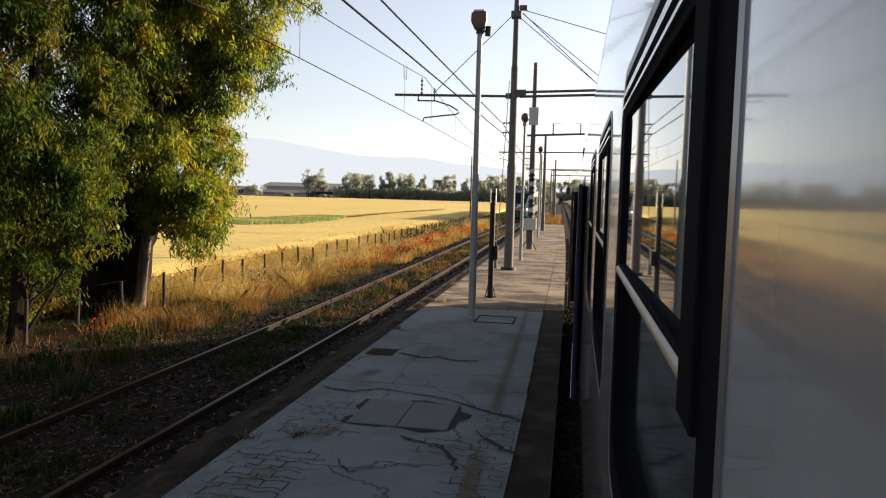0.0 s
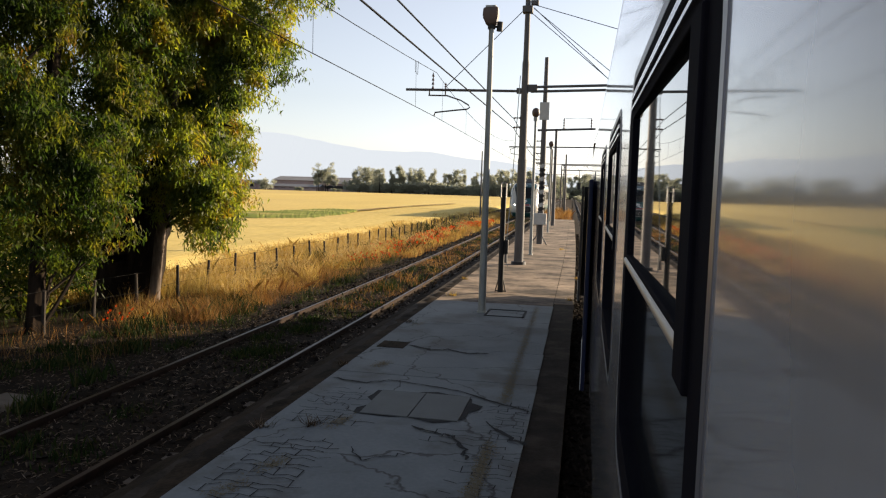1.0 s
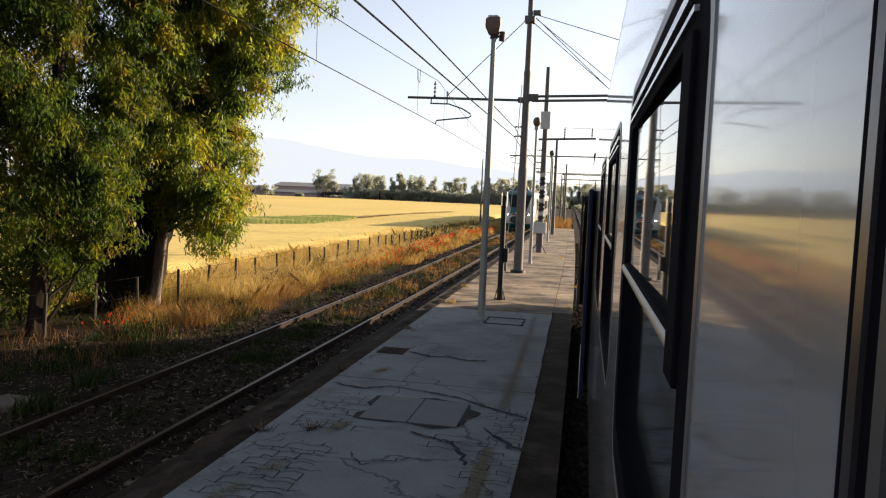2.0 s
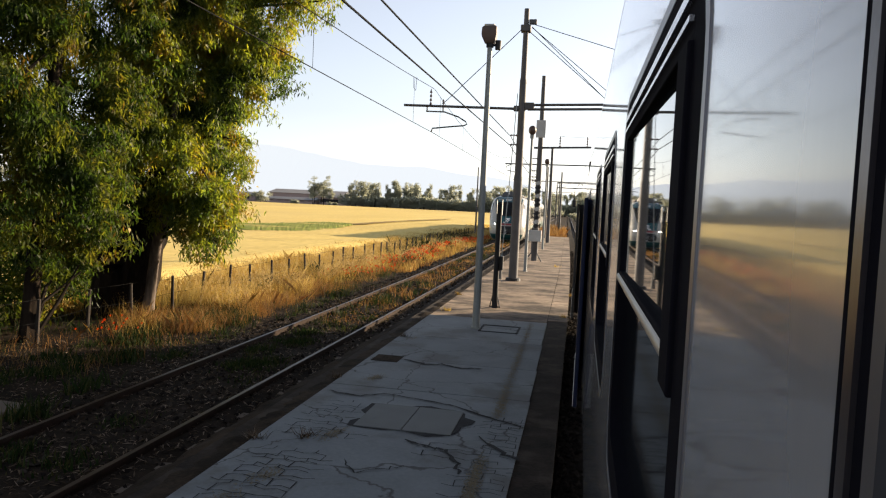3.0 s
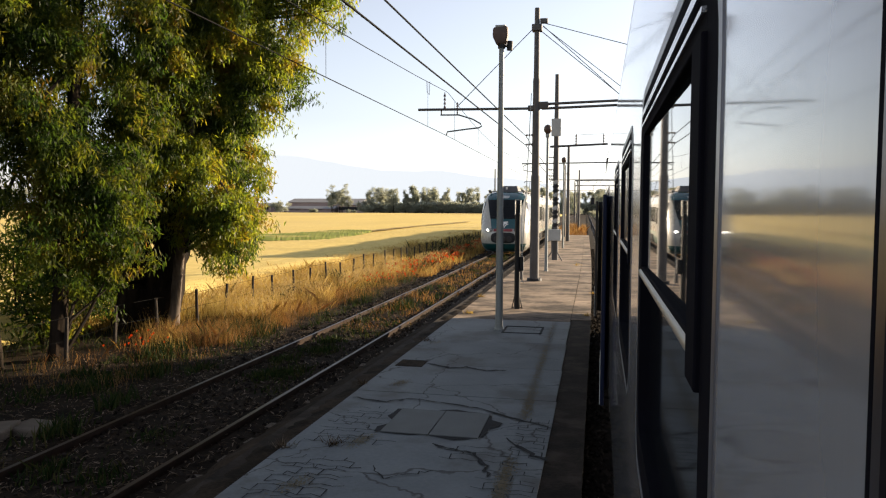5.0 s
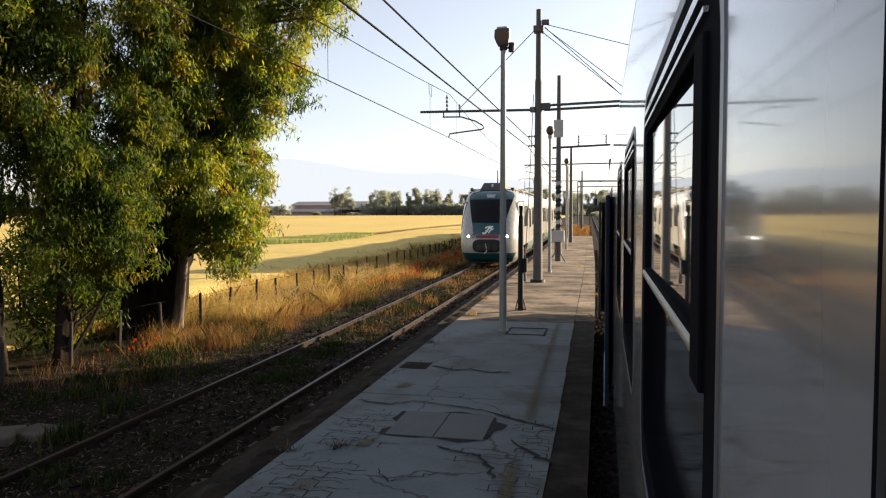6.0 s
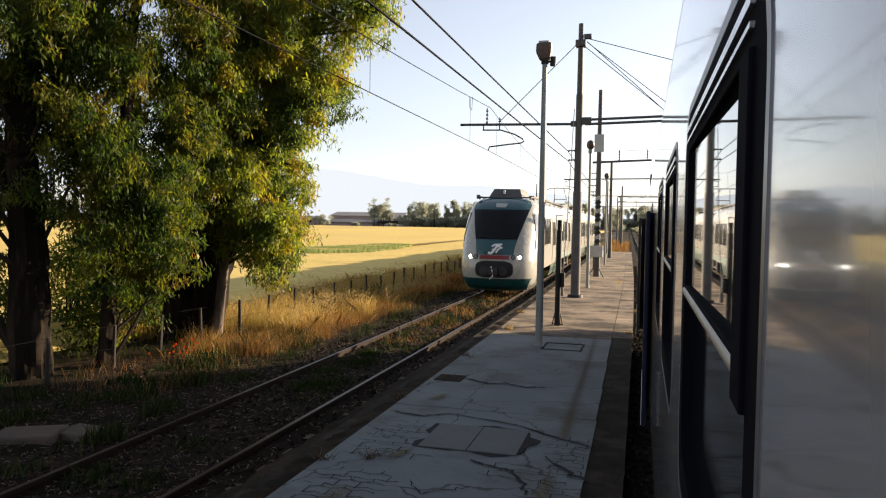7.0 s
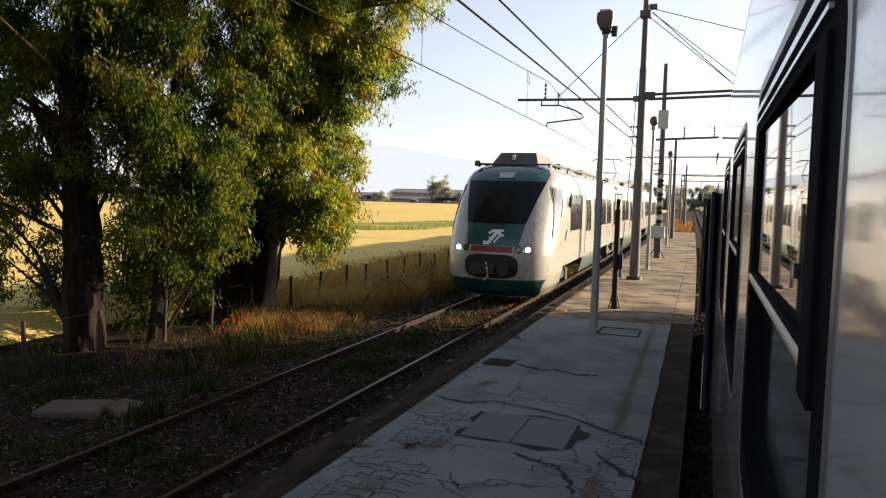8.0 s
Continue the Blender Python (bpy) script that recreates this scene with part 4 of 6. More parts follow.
        for y in (3.40, 5.60):
            bm = bmesh.new()
            box(bm, s * 1.455 - 0.012, s * 1.455 + 0.012, y - 0.02, y + 0.02, 1.8, 2.97)
            part("window_frame", bm, "black", t)
        y = 6.4
        while y < length - 1.5:
            for yy, kind in ((y, "door"), (y + 2.2, "win"), (y + 4.1, "win"), (y + 6.0, "win")):
                if any(abs(yy + 0.8 - g) < 1.5 for g in (17.15, 33.95)) or yy > length - 2.2:
                    continue
                if kind == "door":
                    d = side_panel("side_door", yy, yy + 1.3, 1.02, 3.0, "mwhite", 0.02, t, "white double door")
                    for q0 in (yy + 0.12, yy + 0.72):
                        side_panel("door_pane", q0, q0 + 0.46, 1.75, 2.8, "screen", 0.028, d)
                else:
                    side_panel("side_window", yy, yy + 1.5, 1.86, 2.86, "screen", 0.012, t)
            y += 8.3
        for y0, y1 in ((6.4, 16.95), (17.35, 33.75), (34.15, length - 0.05)):
            side_panel("lower_band", y0, y1, 1.02, 1.24, "paleteal", 0.006, t, "pale green lower band")
        side_panel("underskirt", 6.2, 10.6, 0.42, 0.995, "paleteal", -0.03, t, "pale green equipment skirt")
        side_panel("underskirt", 20.5, 30.6, 0.42, 0.995, "paleteal", -0.03, t)
        side_panel("underskirt", 37.0, 47.0, 0.42, 0.995, "paleteal", -0.03, t)
        bm = bmesh.new()
        box(bm, s * 1.50 - 0.04, s * 1.50 + 0.04, 3.0, 3.12, 2.55, 2.85, 0.015)
        part("mirror", bm, "black", t)
        bm = bmesh.new()
        tube(bm, [(s * 1.478, 2.5, 1.62), (s * 1.482, 2.62, 1.75), (s * 1.482, 2.75, 1.9)], 0.02, 5)
        part("side_sign", bm, "greybox", t, "small grey operator's sign")
    # underframe and bogies
    bm = bmesh.new()
    box(bm, -1.1, 1.1, 1.9, length - 1, 0.72, 1.0)
    for y in (2.5, 9.0, 14.0):
        box(bm, -1.32, 1.32, y, y + 0.5, 0.5, 0.99, 0.03)
    part("underframe", bm, "under", t, "dark grimy underframe")
    wheels = []
    for yb in (3.6, 17.2, 34.0, 47.5):
        for s in (-1, 1):
            bm = bmesh.new()
            box(bm, s * 1.03 - 0.07, s * 1.03 + 0.07, yb - 1.6, yb + 1.6, 0.35, 0.62, 0.04)
            for dy in (-1.25, 1.25):
                box(bm, s * 1.03 - 0.12, s * 1.03 + 0.12, yb + dy - 0.2, yb + dy + 0.2, 0.25, 0.66, 0.04)
            rod(bm, (s * 1.03, yb, 0.5), (s * 1.03, yb, 0.95), 0.22, 0.22, 14)
            part("bogie_frame", bm, "under", t)
        for dy in (-1.25, 1.25):
            bm = bmesh.new()
            for s in (-1, 1):
                rod(bm, (s * 0.68, 0, 0), (s * 0.80, 0, 0), 0.40, 0.40, 22)
                rod(bm, (s * 0.66, 0, 0), (s * 0.69, 0, 0), 0.43, 0.43, 22)
                for k in range(4):
                    a = k * math.pi / 2
                    box(bm, s * 0.80 - 0.012, s * 0.80 + 0.012, 0.2 * math.cos(a) - 0.05, 0.2 * math.cos(a) + 0.05, 0.2 * math.sin(a) - 0.05, 0.2 * math.sin(a) + 0.05)
            rod(bm, (-0.7, 0, 0), (0.7, 0, 0), 0.08)
            wh = part("wheelset", bm, "rust", t, "rusty steel wheelset")
            wh.location = (0, yb + dy, 0.40)
            wheels.append((wh, yb + dy))
    # roof: housing, rails, horns, pantograph
    bm = bmesh.new()
    v = []
    for y, w, z in ((2.3, 0.66, 3.74), (2.7, 0.52, 4.08), (4.4, 0.52, 4.08), (4.8, 0.66, 3.74)):
        v.append([bm.verts.new((x, y, z)) for x in (-w, w)] + [bm.verts.new((x, y, 3.4)) for x in (0.8, -0.8)])
    for a, b in zip(v, v[1:]):
        for k in range(4):
            bm.faces.new((a[k], a[(k + 1) % 4], b[(k + 1) % 4], b[k]))
    bm.faces.new(v[0]), bm.faces.new(v[-1][::-1])
    housing = part("roof_housing", bm, "mast", t, "dark grey roof equipment housing")
    bm = bmesh.new()
    box(bm, -0.10, -0.02, 2.36, 2.5, 3.86, 4.0, 0.01)
    part("housing_lamp", bm, "white", housing)
    for s in (-1, 1):
        bm = bmesh.new()
        tube(bm, [(s * 1.0, 2.15, 3.66), (s * 1.02, 2.4, 3.74), (s * 1.04, 9, 3.74), (s * 1.04, 15.8, 3.74)], 0.035)
        for y in (3, 5, 7, 9, 11, 13, 15):
            rod(bm, (s * 1.04, y, 3.74), (s * 1.04, y, 3.5), 0.02, n=5)
        part("roof_rail", bm, "mast", t)
    bm = bmesh.new()
    tube(bm, [(-1.05, 2.15, 3.72), (1.05, 2.15, 3.72)], 0.03)
    rod(bm, (-1.12, 2.15, 3.74), (-1.0, 2.15, 3.74), 0.08, 0.08, 12)
    part("horn_bar", bm, "mast", t, "dark bar with a round horn")
    for y0, y1 in ((5.4, 8.2), (10.0, 12.6), (18.6, 22.6), (26.4, 30.5), (36, 40), (43, 47)):
        bm = bmesh.new()
        box(bm, -0.75, 0.75, y0, y1, 3.5, 3.92, 0.06)
        part("roof_unit", bm, "mast", t)
    pan = base_part("pantograph", t)
    bm = bmesh.new()
    for s in (-1, 1):
        tube(bm, [(s * 0.35, 24.1, 3.92), (s * 0.42, 25.2, 4.45)], 0.03)
        tube(bm, [(s * 0.42, 25.2, 4.45), (s * 0.30, 24.2, 5.14)], 0.022)
    tube(bm, [(-0.42, 25.2, 4.45), (0.42, 25.2, 4.45)], 0.025)
    part("arm", bm, "mast", pan)
    bm = bmesh.new()
    tube(bm, [(-0.85, 24.2, 5.05), (-0.62, 24.2, 5.18), (0.62, 24.2, 5.18), (0.85, 24.2, 5.05)], 0.03)
    part("contact_strip", bm, "mast", pan)
    bm = bmesh.new()
    box(bm, -0.6, 0.6, 23.7, 25.4, 3.5, 3.9, 0.03)
    part("pantograph_base", bm, "mast", t)
    return t, wheels


def base_part(name, parent, label=""):
    ob = new(name)
    ob.parent = parent
    if label:
        ob["label"] = label
    return ob


# ---- posts, masts, wires ----
def lamp_post(x, y, h, r0, r1, big):
    p = base("platform_lamp", "grey steel platform lamp post with a brown floodlight" if big else "slim grey platform lamp post with a dark round head", "lamp post", pose(x, y, 0), "platform lamps")
    bm = bmesh.new()
    rod(bm, (0, 0, -0.05), (0, 0, h * 0.36), r0, (r0 * 0.62 + r1 * 0.38), 16)
    rod(bm, (0, 0, h * 0.36), (0, 0, h), (r0 * 0.6 + r1 * 0.4), r1, 16)
    part("post", bm, "pole", p, smooth=True)
    bm = bmesh.new()
    rod(bm, (0, 0, -0.03), (0, 0, 0.035), r0 * 1.35, r0 * 1.25, 16)
    part("foot", bm, "pole", p)
    if big:
        bm = bmesh.new()
        rod(bm, (0, 0, h - 0.02), (0, 0, h + 0.14), r1 * 1.5, r1 * 1.5, 12)
        tube(bm, [(0.02, 0, h + 0.02), (0.15, 0.02, h + 0.03)], 0.025)
        part("head_bracket", bm, "black", p)
        bm = bmesh.new()
        v0 = [bm.verts.new(q) for q in ((-0.10, -0.09, h + 0.05), (0.09, -0.09, h + 0.05), (0.09, 0.09, h + 0.05), (-0.10, 0.09, h + 0.05))]
        v1 = [bm.verts.new(q) for q in ((-0.17, -0.14, h + 0.20), (0.135, -0.14, h + 0.22), (0.135, 0.14, h + 0.22), (-0.17, 0.14, h + 0.20))]
        v2 = [bm.verts.new(q) for q in ((-0.16, -0.13, h + 0.38), (0.13, -0.13, h + 0.40), (0.13, 0.13, h + 0.40), (-0.16, 0.13, h + 0.38))]
        for a, b in ((v0, v1), (v1, v2)):
            for k in range(4):
                bm.faces.new((a[k], a[(k + 1) % 4], b[(k + 1) % 4], b[k]))
        bm.faces.new(v0[::-1]), bm.faces.new(v2)
        bmesh.ops.bevel(bm, geom=list(bm.edges), offset=0.018, segments=2, affect="EDGES")
        head = part("lamp_head", bm, "brownlamp", p, "rusty brown floodlight housing", smooth=True)
        bm = bmesh.new()
        box(bm, -0.12, 0.09, -0.10, 0.10, h + 0.39, h + 0.43, 0.01)
        part("lens", bm, "greybox", head)
        bm = bmesh.new()
        rod(bm, (0.16, 0.02, h - 0.06), (0.17, 0.02, h + 0.12), 0.06, 0.06, 12)
        part("spotlight", bm, "black", p, "small dark spotlight")
    else:
        bm = bmesh.new()
        bmesh.ops.create_uvsphere(bm, u_segments=14, v_segments=9, radius=0.16, matrix=pose(0, 0, h + 0.2) @ Matrix.Diagonal((1, 1, 1.2, 1)))
        part("lamp_head", bm, "brownlamp", p, "dark rounded lamp head", smooth=True)
        bm = bmesh.new()
        rod(bm, (0, 0, h - 0.12), (0, 0, h + 0.02), r1 * 1.9, r1 * 1.9, 12)
        part("collar", bm, "pole", p)
    return p


def insulator(bm, a, b, r=0.055, n=4):
    a, b = Vector(a), Vector(b)
    for i in range(n):
        p, q = a + (b - a) * (i / n), a + (b - a) * ((i + 0.55) / n)
        rod(bm, p, q, r, r * 0.6, 10)
    rod(bm, a, b, r * 0.35, n=6)


def main_mast():
    x, y = -2.14, 25.48
    m = base("catenary_mast", "weathered stepped tubular catenary mast on the platform", "catenary mast", pose(x, y, 0), "catenary masts")
    bm = bmesh.new()
    rod(bm, (0, 0, -0.05), (0, 0, 3.6), 0.160, 0.150, 18)
    rod(bm, (0, 0, 3.6), (0, 0, 6.9), 0.132, 0.118, 18)
    rod(bm, (0, 0, 6.9), (0, 0, 9.3), 0.100, 0.085, 18)
    part("shaft", bm, "mast", m, smooth=True)
    for z in (3.6, 6.9):
        bm = bmesh.new()
        rod(bm, (0, 0, z - 0.1), (0, 0, z + 0.06), 0.158 if z < 4 else 0.125, 0.137 if z < 4 else 0.104, 18)
        part("step_collar", bm, "mast", m, smooth=True)
    bm = bmesh.new()
    rod(bm, (0, 0, -0.02), (0, 0, 0.10), 0.27, 0.25, 18)
    part("foot", bm, "black", m)
    bm = bmesh.new()
    box(bm, -0.17, 0.17, -0.17, 0.17, 8.52, 8.74, 0.02)
    box(bm, 0.1, 0.36, -0.08, 0.08, 8.78, 8.94, 0.02)
    part("head_clamp", bm, "mast", m)
    # left cantilever over the neighbouring track
    bm = bmesh.new()
    rod(bm, (0.1, 0, 5.92), (-4.16, 0, 5.97), 0.045, 0.045, 10)
    part("left_arm", bm, "mast", m)
    bm = bmesh.new()
    box(bm, -0.28, -0.1, -0.1, 0.1, 5.84, 6.02, 0.02)
    part("arm_clamp", bm, "mast", m)
    bm = bmesh.new()
    box(bm, 0.1, 0.42, -0.09, 0.09, 5.90, 6.14, 0.02)
    part("arm_clamp", bm, "mast", m)
    for z in (6.08, 5.93):
        bm = bmesh.new()
        rod(bm, (0.2, 0, z - 0.02), (6.6, 0, z + 0.14), 0.045, 0.045, 10)
        part("right_arm", bm, "mast", m)
    bm = bmesh.new()
    tube(bm, [(-0.15, 0, 8.6), (-2.75, 0, 6.05)], 0.014, 5)
    part("stay", bm, "wire", m)
    for a, b in (((0.2, 0, 8.8), (6.5, 0, 6.9)), ((0.2, 0.0, 8.7), (2.9, 0, 6.2)), ((0.2, 0.12, 8.7), (3.3, 0.6, 6.3)), ((0.15, -0.1, 8.5), (2.9, -0.1, 6.2))):
        bm = bmesh.new()
        tube(bm, [a, b], 0.013, 5)
        part("stay", bm, "wire", m)
    bm = bmesh.new()
    insulator(bm, (-3.2, 0, 6.0), (-3.2, 0, 6.55), 0.05)
    part("insulator", bm, "insul", m)
    bm = bmesh.new()
    insulator(bm, (-2.75, 0, 5.97), (-2.75, 0, 6.2), 0.05, 3)
    part("insulator", bm, "insul", m)
    # curved registration arm that steadies the contact wire
    bm = bmesh.new()
    tube(bm, [(-3.35, 0, 5.77), (-2.7, 0, 5.76), (-2.2, 0, 5.60), (-1.93, 0, 5.44), (-1.88, 0, 5.36), (-1.98, 0, 5.30), (-2.4, 0, 5.26), (-3.1, 0, 5.18), (-3.14, 0, 5.05)], 0.028, 6)
    rod(bm, (-3.32, 0, 5.76), (-3.32, 0, 5.97), 0.025, n=6)
    rod(bm, (-2.75, 0, 5.76), (-2.75, 0, 5.97), 0.025, n=6)
    part("registration_arm", bm, "mast", m)
    for z in (5.02, 4.70):
        bm = bmesh.new()
        insulator(bm, (-0.12, 0, z), (-0.36, 0, z), 0.045, 3)
        part("insulator", bm, "insul", m)
    # tension cable with a small weight, tied to the mast's foot
    bm = bmesh.new()
    tube(bm, [(-0.14, -0.3, 6.4), (-0.26, -0.5, 3.0), (-0.36, -0.9, 0.55)], 0.014, 5)
    tube(bm, [(-0.36, -0.9, 0.45), (-0.34, -0.9, 0.12), (-0.25, -1.0, -0.02)], 0.012, 5)
    part("tension_cable", bm, "pole", m)
    bm = bmesh.new()
    rod(bm, (-0.36, -0.9, 0.12), (-0.36, -0.9, 0.6), 0.075, 0.05, 10)
    part("cable_weight", bm, "mast", m)
    return m


def striped_mast():
    x, y = -2.08, 36.3
    m = base("catenary_mast", "catenary mast with black and white bands and a grey cabinet", "catenary mast", pose(x, y, 0), "catenary masts")
    bm = bmesh.new()
    rod(bm, (0, 0, -0.05), (0, 0, 1.6), 0.155, 0.155, 14)
    rod(bm, (0, 0, 3.9), (0, 0, 9.0), 0.14, 0.09, 14)
    part("shaft", bm, "mast", m, smooth=True)
    for k in range(11):
        bm = bmesh.new()
        rod(bm, (0, 0, 1.6 + k * 0.21), (0, 0, 1.6 + (k + 1) * 0.21), 0.140, 0.138, 14)
        bmesh.ops.rotate(bm, verts=bm.verts, cent=(0, 0, 1.7 + k * 0.21), matrix=Matrix.Rotation(radians(24), 3, "Y"))
        part("band", bm, "greybox" if k % 3 == 1 else "black", m)
    bm = bmesh.new()
    rod(bm, (0, 0, 1.55), (0, 0, 3.95), 0.128, 0.128, 14)
    part("banded_shaft", bm, "mast", m)
    bm = bmesh.new()
    box(bm, -0.32, 0.30, -0.38, -0.12, 0.95, 1.50, 0.02)
    part("cabinet", bm, "greybox", m, "grey metal cabinet on the mast")
    for sx in (-0.28, 0.24):
        bm = bmesh.new()
        tube(bm, [(sx * 0.5, -0.25, 0.95), (sx * 0.5, -0.28, 0.4), (sx * 1.5, -0.45, 0.0)], 0.03, 6)
        part("conduit", bm, "mast", m)
    bm = bmesh.new()
    box(bm, -0.23, 0.23, -0.22, -0.19, 6.0, 6.85, 0.01)
    part("sign_plate", bm, "greybox", m, "blank grey plate seen from behind")
    bm = bmesh.new()
    rod(bm, (-0.3, 0, 5.52), (2.45, 0, 5.62), 0.055, 0.05, 10)
    part("arm", bm, "mast", m)
    for xi in (0.95, 2.25):
        bm = bmesh.new()
        insulator(bm, (xi, 0, 5.6), (xi, 0, 6.12), 0.06)
        part("insulator", bm, "insul", m)
    for z in (4.4, 4.1, 3.95, 5.0):
        bm = bmesh.new()
        insulator(bm, (-0.12, 0, z), (-0.36, 0, z), 0.045, 3)
        part("insulator", bm, "insul", m)
    return m


def plain_mast(x, y, h, r, arm_z, left, right):
    m = base("catenary_mast", "slim grey catenary mast with a straight arm", "catenary mast", pose(x, y, 0), "catenary masts")
    bm = bmesh.new()
    rod(bm, (0, 0, -0.3), (0, 0, h), r, r * 0.6, 12)
    part("shaft", bm, "mast", m, smooth=True)
    if arm_z:
        bm = bmesh.new()
        rod(bm, (-left, 0, arm_z), (right, 0, arm_z + 0.06), 0.05, n=8)
        part("arm", bm, "mast", m)
        bm = bmesh.new()
        tube(bm, [(-left + 0.6, 0, arm_z), (-left + 0.1, 0, arm_z - 0.2), (-left + 0.15, 0, arm_z - 0.5), (-left + 0.9, 0, arm_z - 0.65)], 0.03, 6)
        part("registration_arm", bm, "mast", m)
        bm = bmesh.new()
        insulator(bm, (-left + 0.9, 0, arm_z), (-left + 0.9, 0, arm_z + 0.5), 0.06)
        part("insulator", bm, "insul", m)
    return m


def black_post():
    p = base("signal_post", "short black post with a small boxed lamp on top", "post", pose(-1.94, 18.28, 0))
    bm = bmesh.new()
    rod(bm, (0, 0, -0.03), (0, 0, 2.35), 0.072, 0.066, 14)
    part("post", bm, "black", p, smooth=True)
    bm = bmesh.new()
    box(bm, -0.075, -0.06, -0.07, 0.07, 2.33, 2.72)
    box(bm, 0.06, 0.075, -0.07, 0.07, 2.33, 2.72)
    box(bm, -0.075, 0.075, -0.07, 0.07, 2.70, 2.72)
    part("lamp_cage", bm, "greybox", p, "pale open cage")
    bm = bmesh.new()
    rod(bm, (0, 0, 2.35), (0, 0, 2.60), 0.035, 0.05, 10)
    part("lamp", bm, "black", p)
    for sx in (-1, 1):
        bm = bmesh.new()
        tube(bm, [(sx * 0.06, 0, 0.30), (sx * 0.13, 0.02, 0.0)], 0.014, 5)
        tube(bm, [(sx * 0.13, 0.02, 0.02), (0, 0.02, 0.02)], 0.014, 5)
        part("brace", bm, "black", p)
    bm = bmesh.new()
    box(bm, 0.07, 0.16, -0.06, 0.06, 0.95, 1.3, 0.015)
    part("junction_box", bm, "black", p)
    return p


def wire(name, pts, r=0.009, label="thin dark overhead wire above the track"):
    bm = bmesh.new()
    tube(bm, pts, r, 5)
    return tagged(part(name, bm, "wire"), label, "overhead wire", "overhead wires")


def sagged(a, b, sag, n=12):
    a, b = Vector(a), Vector(b)
    return [a + (b - a) * (i / n) + Vector((0, 0, -4 * sag * (i / n) * (1 - i / n))) for i in range(n + 1)]


def build_wires():
    lx = -5.10
    spans = [(-30, 25.48), (25.48, 58), (58, 92), (92, 140), (140, 200)]
    for y0, y1 in spans:
        a, b = (lx + bend(y0), y0, 5.03), (lx + bend(y1), y1, 5.03)
        wire("contact_wire", sagged(a, b, 0.01), 0.0105)
        ma, mb = (lx + bend(y0), y0, 6.55), (lx + bend(y1), y1, 6.55)
        ms = sagged(ma, mb, 0.75)
        wire("messenger_wire", ms, 0.010)
        cs = sagged(a, b, 0.01)
        for y in (-4.0, 5.0, 13.7, 22.4, 26.8, 32.8, 38.5, 44.0, 50.0, 55.5, 66.0, 75.0, 84.0):
            if y0 < y < y1:
                f = (y - y0) / (y1 - y0) * 12
                i = int(f)
                wire("dropper", [ms[i].lerp(ms[i + 1], f - i), cs[i].lerp(cs[i + 1], f - i)], 0.005, "thin dropper between the wires")
        if y0 < 20:
            q = ms[11] + (ms[12] - ms[11]) * 0.30
            wire("dropper_loop", [q, q + Vector((0, 0.05, -0.32)), q + Vector((0, 0.35, -0.36)), q + Vector((0, 0.42, 0.06))], 0.007, "small loop of wire at the catenary")
        oa, ob = (0.9 + bend(y0), y0, 5.0), (0.9 + bend(y1), y1, 5.0)
        wire("contact_wire", sagged(oa, ob, 0.02), 0.0105)
        wire("messenger_wire", sagged((0.9 + bend(y0), y0, 6.4), (0.9 + bend(y1), y1, 6.4), 0.6), 0.010)
    for z0, z1 in ((5.10, 5.02), (4.52, 4.70)):
        wire("feeder_cable", sagged((-2.62, -24, z0), (-2.52, 25.48, z1), 0.03), 0.014, "thick dark feeder cable along the masts")
        wire("feeder_cable", sagged((-2.5, 25.48, z1), (-2.44, 36.3, z1 - 0.55), 0.06), 0.014, "thick dark feeder cable along the masts")
        wire("feeder_cable", sagged((-2.44, 36.3, z1 - 0.55), (-2.9, 58, z1 - 0.2), 0.15), 0.012, "thick dark feeder cable along the masts")
    wire("feeder_cable", sagged((-1.13, 36.3, 6.12), (0.17, 36.3, 6.12), 0.03), 0.010)


def gantry():
    g = base("signal_gantry", "dark steel lattice gantry across the tracks", "gantry", pose(bend(112), 112, 0))
    for x in (-1.9, 5.6):
        bm = bmesh.new()
        for sx in (-0.2, 0.2):
            box(bm, x + sx - 0.07, x + sx + 0.07, -0.07, 0.07, -0.4, 6.7)
        for k in range(8):
            rod(bm, (x - 0.2, 0, k * 0.8), (x + 0.2, 0, (k + 1) * 0.8), 0.03, n=5)
        part("leg", bm, "mast", g)
    bm = bmesh.new()
    for z in (6.0, 6.75):
        box(bm, -2.1, 5.8, -0.09, 0.09, z - 0.07, z + 0.07)
    for k in range(9):
        rod(bm, (-2.0 + k * 0.85, 0, 6.0 if k % 2 else 6.75), (-2.0 + (k + 1) * 0.85, 0, 6.75 if k % 2 else 6.0), 0.035, n=5)
    part("truss", bm, "mast", g)
    bm = bmesh.new()
    rod(bm, (0.6, -0.2, 3.6), (0.6, -0.2, 6.0), 0.05, n=6)
    box(bm, 0.35, 0.85, -0.35, -0.1, 3.2, 4.2, 0.05)
    part("signal_head", bm, "black", g)


railcar, railcar_wheels = build_railcar()
lamp_post(-1.945, 15.0, 5.74, 0.080, 0.050, True)
lamp_post(-2.03, 29.63, 5.45, 0.068, 0.045, False)
lamp_post(-2.24, 47.4, 5.4, 0.068, 0.045, False)
lamp_post(-2.75, 66.0, 5.4, 0.068, 0.045, False)
main_mast()
striped_mast()
plain_mast(-2.38, 57.5, 7.4, 0.15, 6.0, 3.6, 3.4)
plain_mast(-3.05, 66.5, 6.4, 0.11, 0, 0, 0)
plain_mast(-2.45, 90.0, 7.2, 0.15, 6.0, 3.6, 4.0)
plain_mast(-4.6, 140.0, 7.4, 0.15, 6.0, 3.6, 4.0)
plain_mast(-8.6, 185.0, 7.4, 0.15, 6.0, 3.6, 4.0)
